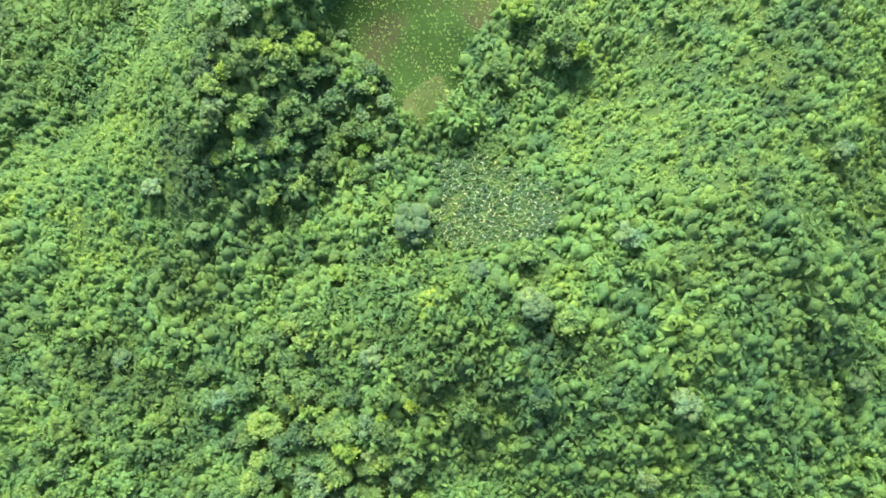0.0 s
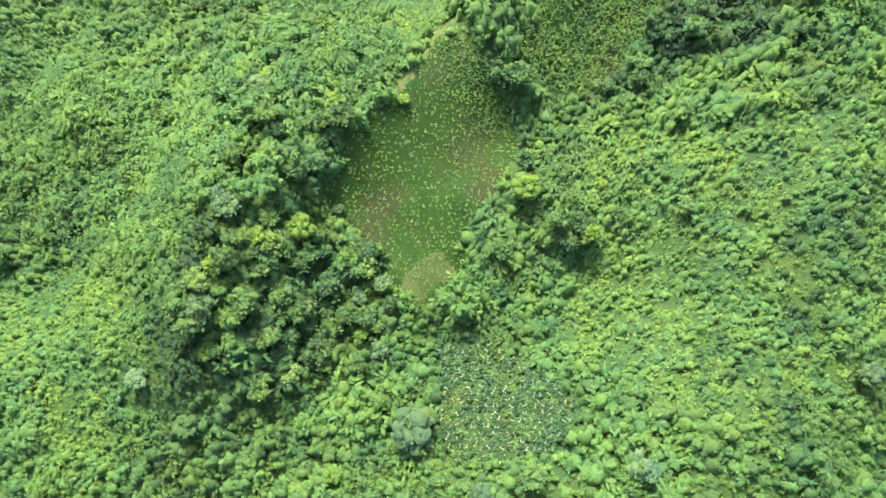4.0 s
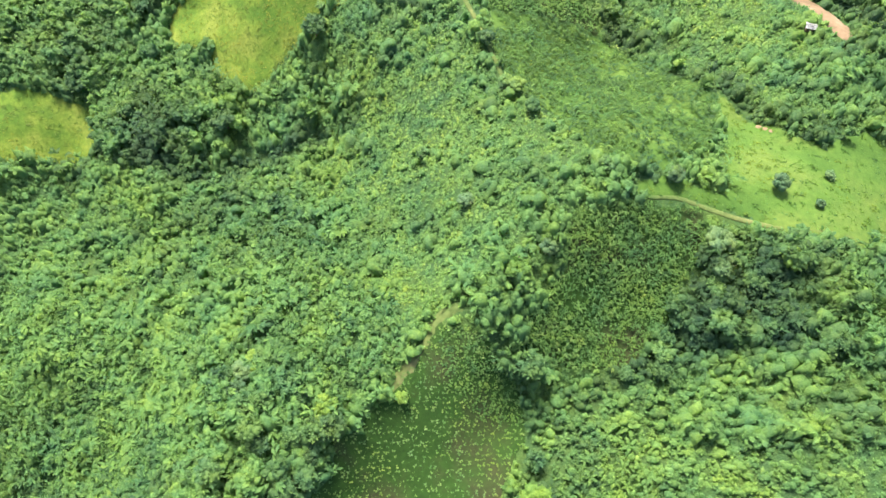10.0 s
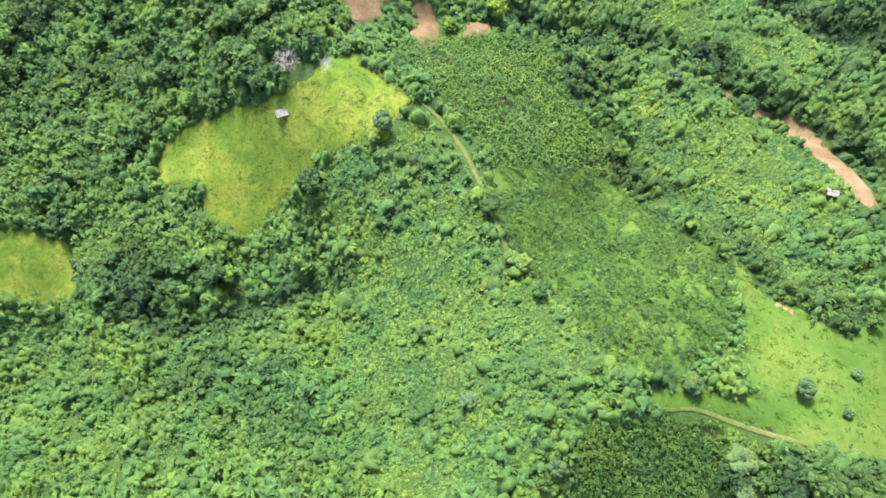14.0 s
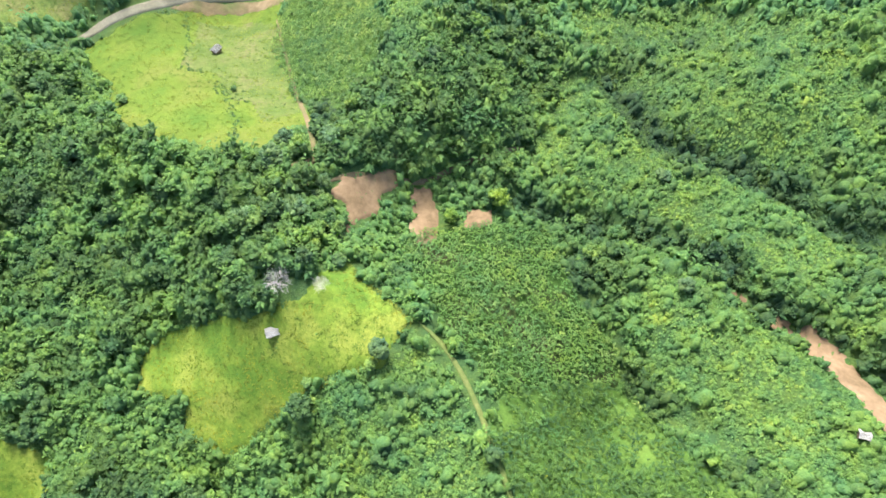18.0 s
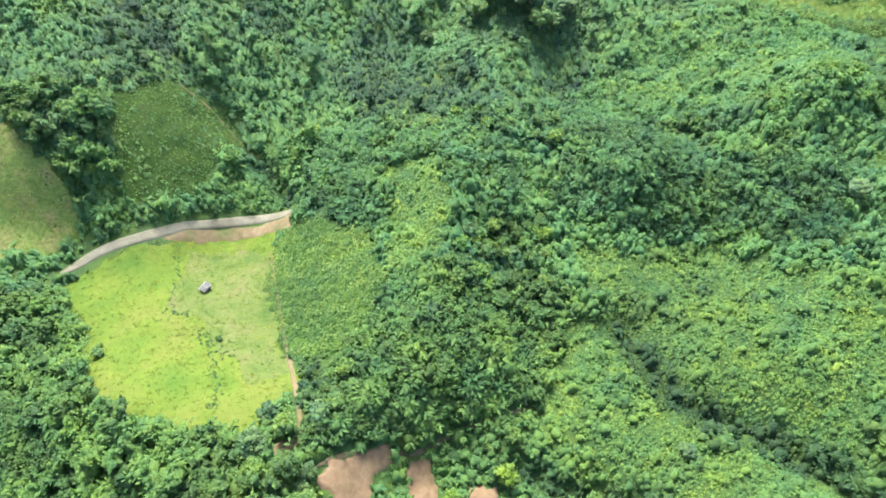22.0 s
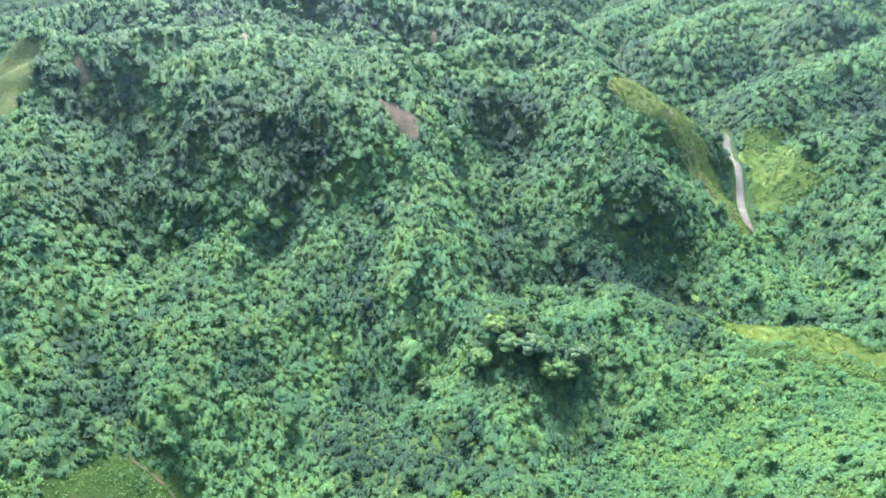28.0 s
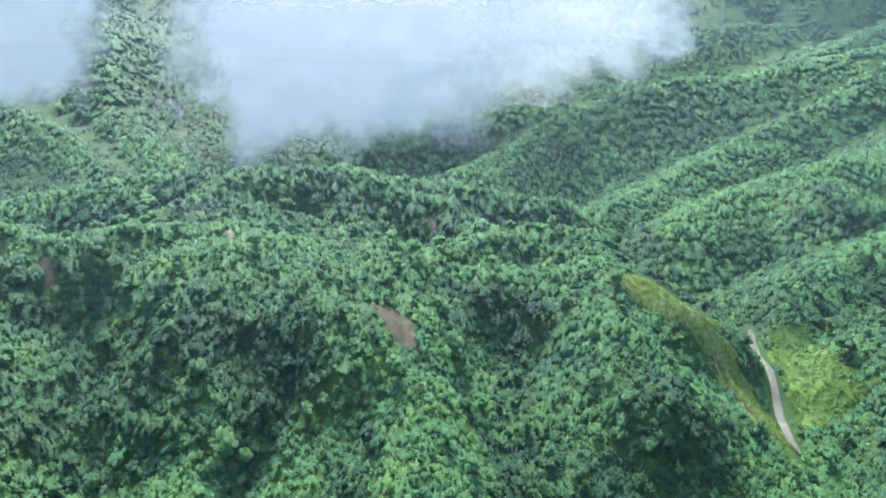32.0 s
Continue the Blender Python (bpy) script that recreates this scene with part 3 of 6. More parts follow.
GRASS_N = [(66, 522), (74, 526), (90, 525), (106, 521), (117, 512), (108, 504), (92, 500), (76, 506), (69, 513)]
PATH_A = [(-6, 195), (-1, 190), (3, 184), (7, 175), (9, 169), (12, 160), (13, 155)]
PATH_B = [(34, 130), (37, 127), (43, 127), (49, 125), (55, 123), (63, 121), (72, 120), (85, 116)]
# wooded stretches, one by one
WOODS = [
    [(-46, 95), (-37, 99), (-21, 92), (-18, 86), (-24, 75), (-33, 67), (-24, 64), (-10, 57), (-10, 46), (-15, 36), (-47, 36), (-50, 53), (-42, 67), (-42, 79)],
    [(38, 108), (50, 119), (76, 115), (85, 108), (81, 99), (55, 99), (37, 93), (29, 93)],
]
WOODS += [
    [(-50, 4), (-30, 12), (-8, 6), (0, -40), (-90, -40), (-80, 0)],
    [(-125, 227), (-43, 214), (-36, 203), (-49, 200), (-75, 198), (-86, 185), (-77, 178), (-66, 171), (-51, 168), (-55, 152), (-65, 149), (-93, 152), (-97, 169), (-112, 173), (-121, 170)],
    [(-128, 261), (-90, 260), (-72, 240), (-44, 236), (-34, 242), (-28, 232), (-25, 212), (-38, 198), (-72, 197), (-117, 172)],
]
WOODS += [
    [(-131, 287), (-117, 288), (-89, 250), (-66, 241), (-43, 237), (-35, 231), (-24, 220), (-27, 208), (-107, 210)],
    [(-28, 259), (-6, 265), (25, 267), (25, 250), (11, 246), (-7, 239), (-21, 237), (-31, 238)],
    [(2, 297), (30, 306), (33, 270), (17, 254), (-1, 265)],
]
WOODS += [
    [(33, 223), (35, 207), (43, 194), (41, 182), (54, 173), (64, 162), (66, 159), (58, 179), (50, 188), (45, 201), (44, 216)],
    [(53, 234), (65, 208), (80, 193), (98, 178), (100, 185), (82, 199), (71, 214), (61, 229)],
    [(-140, 355), (-107, 359), (-101, 348), (-105, 329), (-115, 309), (-122, 324), (-131, 334), (-138, 337)],
]
LOW_SCRUB = [
    [(-20, 323), (-2, 326), (2, 305), (-3, 283), (-9, 266), (-18, 264), (-15, 282), (-17, 305)],
    [(-72, 335), (-64, 340), (-55, 331), (-55, 320), (-69, 320), (-74, 324)],
    [(33, 270), (45, 279), (49, 270), (61, 252), (74, 241), (87, 231), (96, 217), (96, 209), (77, 209), (66, 220), (45, 232), (30, 244), (24, 250)],
    [(35, 300), (53, 295), (69, 299), (80, 298), (95, 284), (109, 275), (114, 271), (108, 246), (96, 238), (74, 245), (61, 255), (50, 272), (44, 284)],
    [(51, 371), (75, 386), (103, 390), (135, 380), (108, 339), (42, 350)],
    [(46, 180), (64, 160), (80, 150), (88, 175), (72, 200), (56, 212), (46, 205)],
]
BAMBOO_ZONES = [
    [(-44, 138), (-25, 137), (-10, 123), (-17, 111), (-15, 101), (-37, 100), (-44, 112), (-44, 125)],
    [(-111, 118), (-67, 111), (-42, 93), (-42, 67), (-88, 71), (-106, 91)],
    [(-44, 344), (-5, 336), (11, 322), (-1, 296), (-32, 301), (-46, 319)],
    [(-28, 259), (-6, 265), (25, 267), (25, 250), (11, 246), (-7, 239), (-21, 237), (-31, 238)],
]
HERB_ZONES = [
    [(4, 62), (11, 71), (17, 82), (30, 92), (38, 80), (30, 60), (20, 52), (12, 49), (7, 51)],
    [(6, 14), (30, 18), (58, 8), (62, -40), (0, -40)],
    [(-36, 232), (-22, 222), (-12, 216), (-20, 208), (-34, 214), (-40, 224)],
]
# farther slopes: light scrub and bamboo, and dark forest, its shade in the tint
LIGHT_SLOPES = [
    [(-20, 465), (-2, 475), (14, 471), (8, 434), (-5, 408), (-18, 409), (-27, 426), (-21, 450)],
    [(-60, 448), (-46, 457), (-30, 459), (-25, 445), (-42, 432), (-59, 430), (-66, 437)],
    [(85, 502), (99, 501), (110, 468), (126, 445), (116, 433), (104, 454), (86, 470)],
    [(-138, 413), (-125, 413), (-114, 428), (-100, 412), (-109, 396), (-128, 382)],
    [(-60, 409), (-35, 407), (-27, 393), (-41, 383), (-57, 389)],
    [(55, 403), (73, 412), (78, 402), (72, 387), (61, 391)],
]
LIGHT_SLOPES += [
    [(-110, 515), (-60, 527), (-20, 536), (30, 536), (62, 530), (70, 520), (20, 522), (-20, 522), (-60, 512), (-105, 500)],
    [(51, 371), (75, 386), (103, 390), (135, 380), (108, 339), (42, 350)],
]
DARK_SLOPES = [
    [(-180, 520), (-107, 500), (-68, 500), (-49, 490), (-39, 474), (-46, 457), (-67, 447), (-86, 435), (-120, 437), (-134, 426)],
    [(3, 520), (44, 520), (56, 510), (45, 500), (17, 500), (1, 512)],
    [(22, 500), (69, 488), (85, 466), (112, 443), (92, 431), (44, 441), (19, 454)],
    [(-113, 374), (-97, 376), (-84, 367), (-98, 361), (-109, 362)],
    [(-45, 381), (-17, 381), (12, 372), (20, 358), (12, 337), (-12, 354), (-35, 363)],
]
DRY_C = [(-84, 307), (-56, 305), (-49, 279), (-38, 256), (-45, 252), (-58, 260), (-71, 275), (-79, 278), (-83, 293)]
DITCH = [(-86, 305), (-82, 293), (-78, 278), (-73, 277), (-63, 267), (-60, 260), (-56, 252), (-55, 244)]
SANDY = [(-41, 237), (-34, 238), (-33, 232), (-37, 232)]
SCRUB_C = [(-54, 289), (-45, 294), (-28, 292), (-23, 274), (-29, 260), (-38, 257), (-46, 268)]
TRAIL = [(-90, 359), (-88, 358), (-81, 355), (-73, 348), (-66, 343)]
SCAR_A = [(-10, 589), (-6, 589), (-3, 580), (-7, 579)]
SCAR_B = [(-88, 523), (-83, 523), (-80, 515), (-84, 516)]
SCAR_C = [(-150, 502), (-143, 501), (-139, 492), (-141, 491), (-145, 495)]
SCAR_D = [(262, 950), (272, 950), (276, 968), (266, 968)]
CLEARING_N = [(-185, 517), (-163, 512), (-158, 498), (-163, 480), (-172, 472), (-184, 480)]
LIGHT_SLOPES.append([(-243, 762), (-230, 784), (-173, 684), (-196, 679)])
BAMBOO_ZONES.append([(-44, 134), (-11, 126), (-12, 96), (-24, 88), (-37, 97)])
LOW_SCRUB += [
    [(-6, 191), (11, 165), (27, 141), (21, 123), (9, 115), (-9, 103), (-17, 116), (-31, 147), (-20, 161), (-37, 171), (-25, 180)],
]
LIGHT_SLOPES.append([(99, 384), (117, 385), (132, 374), (138, 363), (118, 318), (101, 309), (90, 318), (84, 335), (83, 358), (86, 374)])
# fine light scrub, a little rougher than the low scrub
FINE_SCRUB = [
    [(-110, 58), (-90, 65), (-48, 48), (-53, 34), (-51, 21), (-70, 21), (-96, 31)],
    [(21, 85), (46, 83), (82, 85), (77, 28), (47, 24), (30, 37), (21, 47), (30, 62)],
]
# tall feathery bamboo
TALL_BAMBOO = [
    [(-32, 237), (-22, 249), (-26, 263), (-14, 272), (2, 278), (24, 276), (26, 256), (17, 245), (-7, 240), (-24, 235)],
    [(39, 342), (58, 358), (72, 321), (119, 321), (107, 293), (82, 299), (54, 301), (34, 315)],
    [(-48, 340), (-42, 354), (-15, 340), (12, 341), (23, 325), (17, 304), (-13, 303), (-39, 306)],
    [(-120, 110), (-86, 112), (-60, 88), (-49, 59), (-77, 63), (-108, 76)],
    [(-24, 21), (-3, 23), (11, 9), (3, -3), (-24, -4), (-26, 8)],
    [(30, 51), (48, 59), (51, 51), (36, 36), (24, 44)],
    [(-45, 128), (-25, 130), (-10, 117), (-6, 98), (-20, 91), (-33, 96), (-44, 112)],
]
BAMBOO_ZONES += TALL_BAMBOO
LIGHT_SLOPES += [
    [(115, 560), (256, 580), (322, 761), (166, 738), (102, 710)],
    [(-119, 149), (-69, 137), (-47, 119), (-39, 88), (-75, 81), (-107, 89)],
    [(-53, 103), (-24, 96), (-23, 72), (-37, 65), (-49, 81)],
]
DARK_SLOPES += [[(76, 430), (90, 432), (96, 400), (94, 355), (86, 350), (80, 390)]]
SLIDE_U = [(75, 200), (79, 199), (82, 195), (80, 192), (76, 196)]
PATH_C = [(-55, 303), (-49, 285), (-43, 267), (-36, 250), (-33, 238), (-36, 235)]
HOLLOW = [(-70, 274), (-62, 272), (-54, 264), (-57, 260), (-66, 265)]
DARK_SLOPES += [[(18, 8), (60, 12), (90, 0), (90, -45), (8, -45)], [(-40, 84), (-21, 82), (-11, 57), (-12, 47), (-25, 29), (-40, 25), (-51, 31), (-57, 48), (-50, 66)], [(29, 19), (51, 18), (58, 6), (38, 2), (28, 8)]]
DARK_SLOPES.append([(38, 108), (50, 119), (76, 115), (85, 108), (81, 99), (55, 99), (37, 93), (29, 93)])
LIGHT_SLOPES += [[(-113, 72), (-65, 58), (-61, 36), (-69, 26), (-88, 17), (-95, 14)], [(-40, 146), (9, 160), (10, 137), (-11, 130), (-29, 132)]]
MAIZE_ROW = [(95, 400), (112, 399), (128, 393), (142, 386), (160, 377), (157, 370), (138, 378), (120, 385), (100, 391)]


def inside(x, y, poly):
    x, y = np.asarray(x, float), np.asarray(y, float)
    hit = np.zeros(x.shape, bool)
    n = len(poly)
    for k in range(n):
        (x1, y1), (x2, y2) = poly[k], poly[(k + 1) % n]
        if y1 == y2:
            continue
        hit ^= ((y1 > y) != (y2 > y)) & (x < (x2 - x1) * (y - y1) / (y2 - y1) + x1)
    return hit


def wobble(x, y, amount=2.2, size=7.0):
    """Shifts places a little, so that the edges of zones run unevenly."""
    return x + amount * 2 * (fbm(x, y, size, 3, 21) - 0.5), y + amount * 2 * (fbm(x, y, size, 3, 33) - 0.5)


def in_any(x, y, polys, amount=2.2):
    wx, wy = wobble(x, y, amount)
    m = np.zeros(np.shape(x), bool)
    for p in polys:
        m |= inside(wx, wy, p)
    return m


def patch(name, poly, mat, label, category, lift=0.18, step=1.0, amount=2.2):
    """A sheet of other ground, draped on the land, with an uneven edge that dips under."""
    px, py = [p[0] for p in poly], [p[1] for p in poly]
    xs, ys = np.arange(min(px) - 4, max(px) + 4, step), np.arange(min(py) - 4, max(py) + 4, step)
    gx, gy = np.meshgrid(xs, ys)
    inn = in_any(gx, gy, [poly], amount)
    nx = len(xs)
    soft = inn.astype(float)
    core = soft.copy()
    core[1:-1, 1:-1] = (soft[1:-1, 1:-1] + soft[:-2, 1:-1] + soft[2:, 1:-1] + soft[1:-1, :-2] + soft[1:-1, 2:]) / 5
    z = height(gx, gy) + np.where(core > 0.99, lift, np.where(inn, 0.06, -0.25))
    v = np.stack(upright(gx, gy, z), -1).reshape(-1, 3)
    cell = (inn[:-1, :-1].astype(int) + inn[1:, :-1] + inn[:-1, 1:] + inn[1:, 1:]) >= 1
    j, i = np.nonzero(cell)
    k = j * nx + i
    faces = np.stack([k, k + 1, k + nx + 1, k + nx], -1)
    used, inv = np.unique(faces, return_inverse=True)
    ob = new(name, raw_mesh(name, v[used], inv.ravel(), 4, mat))
    return tagged(ob, label, category, kind="structure")


def ribbon(name, line, width, mat, label, category, lift=0.25, step=2.0):
    """A way along a line of points, levelled across, with a low shoulder on both sides."""
    pts = [Vector((x, y, 0)) for x, y in line]
    fine = []
    for k in range(len(pts) - 1):
        p0, p1, p2, p3 = pts[max(k - 1, 0)], pts[k], pts[k + 1], pts[min(k + 2, len(pts) - 1)]
        n = max(2, int((p2 - p1).length / step))
        for s in range(n):
            t = s / n
            fine.append(0.5 * ((2 * p1) + (p2 - p0) * t + (2 * p0 - 5 * p1 + 4 * p2 - p3) * t * t + (3 * p1 - p0 - 3 * p2 + p3) * t ** 3))
    fine.append(pts[-1])
    bm = bmesh.new()
    rows = []
    for k, p in enumerate(fine):
        d = (fine[min(k + 1, len(fine) - 1)] - fine[max(k - 1, 0)]).normalized()
        side = Vector((-d.y, d.x, 0))
        w = width * (0.9 + 0.25 * float(fbm(p.x, p.y, 9, 2, 8)))
        w *= min(1.0, 0.25 + 0.3 * min(k, len(fine) - 1 - k))
        zc = float(height(p.x, p.y))
        rows.append([bm.verts.new(SLOPE @ Vector((p.x + side.x * o * w, p.y + side.y * o * w, lift + dz + 0.35 * zc + 0.65 * float(height(p.x + side.x * o * w, p.y + side.y * o * w))))) for o, dz in
                     ((-0.62, -0.5), (-0.5, -0.06), (-0.25, 0.0), (0.0, 0.03), (0.25, 0.0), (0.5, -0.06), (0.62, -0.5))])
    for a, b in zip(rows, rows[1:]):
        for q in range(6):
            f = bm.faces.new((a[q], a[q + 1], b[q + 1], b[q]))
            f.smooth = True
    me = bpy.data.meshes.new(name)
    bm.normal_update()
    bm.to_mesh(me)
    bm.free()
    me.materials.append(mat)
    return tagged(new(name, me), label, category, kind="structure")


patch("terraced_crop_patch", CROP_PATCH, DARK_SOIL, "dark weedy hillside plot set with young crop plants", "field")
patch("mound_of_dry_grass", MOUND, MOUND_GRASS, "small dry grassy mound at the foot of the plot", "mound", lift=0.2)
patch("grass_strip", PATH_STRIP, DRY_GRASS, "worn grassy strip along the plot's upper edge", "path", lift=0.2)
patch("star_plot", STARS, DARK_SOIL, "dark ground under a stand of leafy crop plants", "field")
patch("spur_field", SPUR_CROP, FIELD_GREEN, "dark weedy ground of the maize on the spur", "field")
patch("maize_slope", MAIZE_SLOPE, DARK_SOIL, "steep dark slope planted with maize", "field")
patch("grass_hillside", GRASS_HILL, HILL_GRASS, "bright short grass on a rounded hillside", "meadow")
patch("maize_field", MAIZE_TOP, DARK_SOIL, "dark ground of a dense maize field on the spur", "field")
patch("lower_maize_field", MAIZE_LOW, FIELD_GREEN, "grassy ground of a thin maize field", "field")
patch("rice_field", YELLOW_A, RICE, "yellow-green ripening hill rice on a sloping field", "field", amount=3.0)
patch("small_rice_field", YELLOW_B, RICE, "small pale yellow-green field among trees", "field", amount=3.0)
patch("pasture", YELLOW_C, PASTURE, "bright yellow-green pasture below the road", "field", amount=3.2)
patch("dry_pasture", DRY_C, DULL_PASTURE, "dull olive dry part of the pasture", "field", lift=0.2, amount=4.5)
patch("sandy_spot", SANDY, TAN_SOIL, "small sandy bare spot at the pasture's foot", "soil", lift=0.2, amount=1.0, step=0.8)
patch("crest_clearing", CLEARING_N, DRY_GRASS, "yellow dry clearing at the end of the crest", "meadow", amount=3.0)
patch("road_bank", BANK, TAN_SOIL, "bare tan cut bank beside the road", "bank", lift=0.3, amount=1.6)
patch("washed_soil", SOIL_A, RED_SOIL, "bare reddish soil washed out beside the creek", "soil", lift=0.5, amount=3.4, step=0.6)
patch("soil_scar", SOIL_B, RED_SOIL, "narrow orange soil scar on the slope", "soil", lift=0.5, amount=1.2, step=0.8)
patch("small_soil_scar", SOIL_C, RED_SOIL, "small orange patch of bare soil", "soil", lift=0.5, amount=1.1, step=0.8)
patch("landslide", SLIDE_R, RED_SOIL, "long orange landslide scar down the gully side", "soil", lift=0.5, amount=1.6)
patch("small_landslide", SLIDE_S, RED_SOIL, "thin bare soil scar in the hill grass", "soil", lift=0.5, amount=1.1, step=0.8)
patch("upper_landslide", SLIDE_U, RED_SOIL, "thin orange soil scar above the landslide", "soil", lift=0.5, amount=0.8, step=0.8)
patch("gully_scar", SLIDE_T, RED_SOIL, "small bare soil scar above the gully", "soil", lift=0.5, amount=1.1, step=0.8)
patch("ridge_maize_field", MAIZE_ROW, DARK_SOIL, "dark ground of the maize band below the spur", "field", lift=0.3)
patch("dark_plot", DARK_PLOT, PLOT_WEEDS, "dark green weedy plot above the road", "field", amount=6.0)
patch("brown_field", BROWN_FIELD, FALLOW, "brownish fallow field above the road bend", "field")
patch("valley_field", FIELD_E, VALLEY_GRASS, "terraced light green field beside the valley road", "field", lift=0.45, amount=4.0)
patch("grassy_bank", BANK_E, BANK_GRASS, "steep yellow-green grassy bank over the valley road", "bank", lift=0.45, amount=3.5)
patch("bank_scar", [(101, 494), (106, 494), (119, 473), (117, 470), (106, 484)], TAN_SOIL, "washed tan soil on the steep bank", "soil", lift=0.6, amount=3.0)
patch("ridge_strip", STRIP_E, VALLEY_GRASS, "light grass along a narrow spur", "meadow", lift=0.45, amount=3.5)
patch("forest_landslide", SLIDE_N, MUD, "brown landslide scar in the forested slope", "soil", lift=0.5, amount=1.2, step=0.8)
patch("crest_meadow", GRASS_N, BANK_GRASS, "light grassy meadow on the crest of the ridge", "meadow", lift=0.45, amount=3.5)
for scar in (SCAR_A, SCAR_B, SCAR_C, SCAR_D):
    patch("forest_scar", scar, MUD, "small bare brown scar on the forested slope", "soil", lift=0.5, amount=1.5, step=0.8)
ribbon("plot_trail", TRAIL, 0.9, TAN_SOIL, "narrow dirt trail across the dark plot", "path", lift=0.2)
ribbon("pasture_path", PATH_C, 1.1, TAN_SOIL, "trodden tan path along the pasture's edge", "path", lift=0.25)
ribbon("hill_road", ROAD_W, 2.9, ROAD, "pale gravel road curving above the pasture", "road")
ribbon("valley_road", ROAD_E, 2.8, ROAD, "pale gravel road running down the valley", "road", lift=0.9)
ribbon("creek_bed", CREEK, 1.5, MUD, "muddy creek bed at the foot of the bamboo", "creek", lift=0.15)
ribbon("foot_path", PATH_A, 1.0, DRY_GRASS, "narrow trodden foot path along the spur", "path", lift=0.12)
ribbon("foot_path", PATH_B, 0.9, DRY_GRASS, "narrow trodden foot path along the hill's edge", "path", lift=0.12)

# ---- plants ----
rng = np.random.default_rng(7)


def quads(q):
    n = len(q)
    k = np.arange(n)[:, None] * 4
    return q.reshape(-1, 3), np.concatenate([k + np.array([0, 1, 2]), k + np.array([0, 2, 3])])


def join(pieces):
    verts, tris, at = [], [], 0
    for v, f in pieces:
        verts.append(v)
        tris.append(f + at)
        at += len(v)
    return np.concatenate(verts), np.concatenate(tris)


def lump(r, c, rad, segs=6, levels=(-8, 38), rough=0.2, lean=(0, 0)):
    """A knobbly mass of foliage, open below: rings of corners under one top, each pushed in or out."""
    rings = []
    for q, e in enumerate(levels):
        a = 2 * math.pi * (np.arange(segs) + 0.5 * q + r.uniform(0, 0.4)) / segs
        k = 1 + r.normal(0, rough, segs)
        rings.append(np.stack([np.cos(a) * math.cos(radians(e)) * k * rad[0], np.sin(a) * math.cos(radians(e)) * k * rad[1],
                               np.full(segs, math.sin(radians(e)) * rad[2]) + r.normal(0, rough * 0.35, segs) * rad[2]], 1))
    v = np.concatenate(rings + [np.array([[0, 0, rad[2] * r.uniform(0.85, 1.1)]])])
    v[:, 0] += lean[0] * v[:, 2]
    v[:, 1] += lean[1] * v[:, 2]
    tris = []
    for q in range(len(levels) - 1):
        for s in range(segs):
            a, b, cc, d = q * segs + s, q * segs + (s + 1) % segs, (q + 1) * segs + s, (q + 1) * segs + (s + 1) % segs
            tris += [(a, b, cc), (b, d, cc)]
    top, base = len(v) - 1, (len(levels) - 1) * segs
    tris += [(base + s, base + (s + 1) % segs, top) for s in range(segs)]
    return v + np.asarray(c), np.array(tris)


def sphere_points(n, r, low=-0.25):
    z = r.uniform(low, 1, n)
    a = r.uniform(0, 2 * math.pi, n)
    h = np.sqrt(1 - np.clip(z, -1, 1) ** 2)
    return np.stack([h * np.cos(a), h * np.sin(a), z], 1)


def sprigs_on(points, outward, size, slim, r, up=0.5, droop=0.2):
    """Leafy sprigs that grow outward and up from points: folded, pointed, arching a little at the tip."""
    n = len(points)
    t = outward + r.normal(0, 0.3, (n, 3)) + np.array([0, 0, up])
    t /= np.linalg.norm(t, axis=1)[:, None]
    b = np.cross(t, np.array([0, 0, 1.0]) + r.normal(0, 0.35, (n, 3)))
    b /= np.linalg.norm(b, axis=1)[:, None]
    s = size * r.uniform(0.65, 1.35, (n, 1))
    fold = np.array([0, 0, -0.12])
    tip = points + t * s + np.array([0, 0, -droop]) * s
    q = np.stack([points, points + t * s * 0.55 - b * s * slim * 0.5 + fold * s, tip, points + t * s * 0.55 + b * s * slim * 0.5 + fold * s], 1)
    return quads(q)


def plume(r, o, wide, high, leafy, leaf):
    """One upright leafy shoot: a slim pointed mass that leans outward, with sprigs up its sides."""
    lean = np.array([o[0], o[1]]) * 0.45 + r.normal(0, 0.16, 2)
    up = r.uniform(0.15, 0.95, leafy)
    a = r.uniform(0, 2 * math.pi, leafy)
    d = np.stack([np.cos(a), np.sin(a), np.full(leafy, 0.35)], 1)
    at = np.stack([lean[0] * up * high + np.cos(a) * wide * (1 - 0.75 * up) * 0.8, lean[1] * up * high + np.sin(a) * wide * (1 - 0.75 * up) * 0.8, up * high * 0.92], 1) + o
    return [lump(r, o, (wide, wide, high), 5, (4, 42) if wide > 0.47 else (8,), 0.36, lean), sprigs_on(at, d, leaf, 0.55, r, 0.35, 0.3)]


def bush_form(r, leafy=3):
    """A leafy bush about 0.8 m in radius: a few upright plumes of different height."""
    pieces, turn = plume(r, np.zeros(3), 0.48, 0.98, leafy, 0.45), r.uniform(0, 2 * math.pi)
    for k in range(2):
        a = turn + k * r.uniform(1.8, 3.4)
        pieces += plume(r, np.array([math.cos(a), math.sin(a), 0]) * r.uniform(0.36, 0.5), r.uniform(0.26, 0.35), r.uniform(0.55, 0.85), 1, 0.46)
    return join(pieces)


def low_form(r):
    """A small shrub or tangle of shoots about 0.6 m in radius."""
    return join(plume(r, np.zeros(3), 0.46, r.uniform(0.6, 0.85), 5, 0.45))


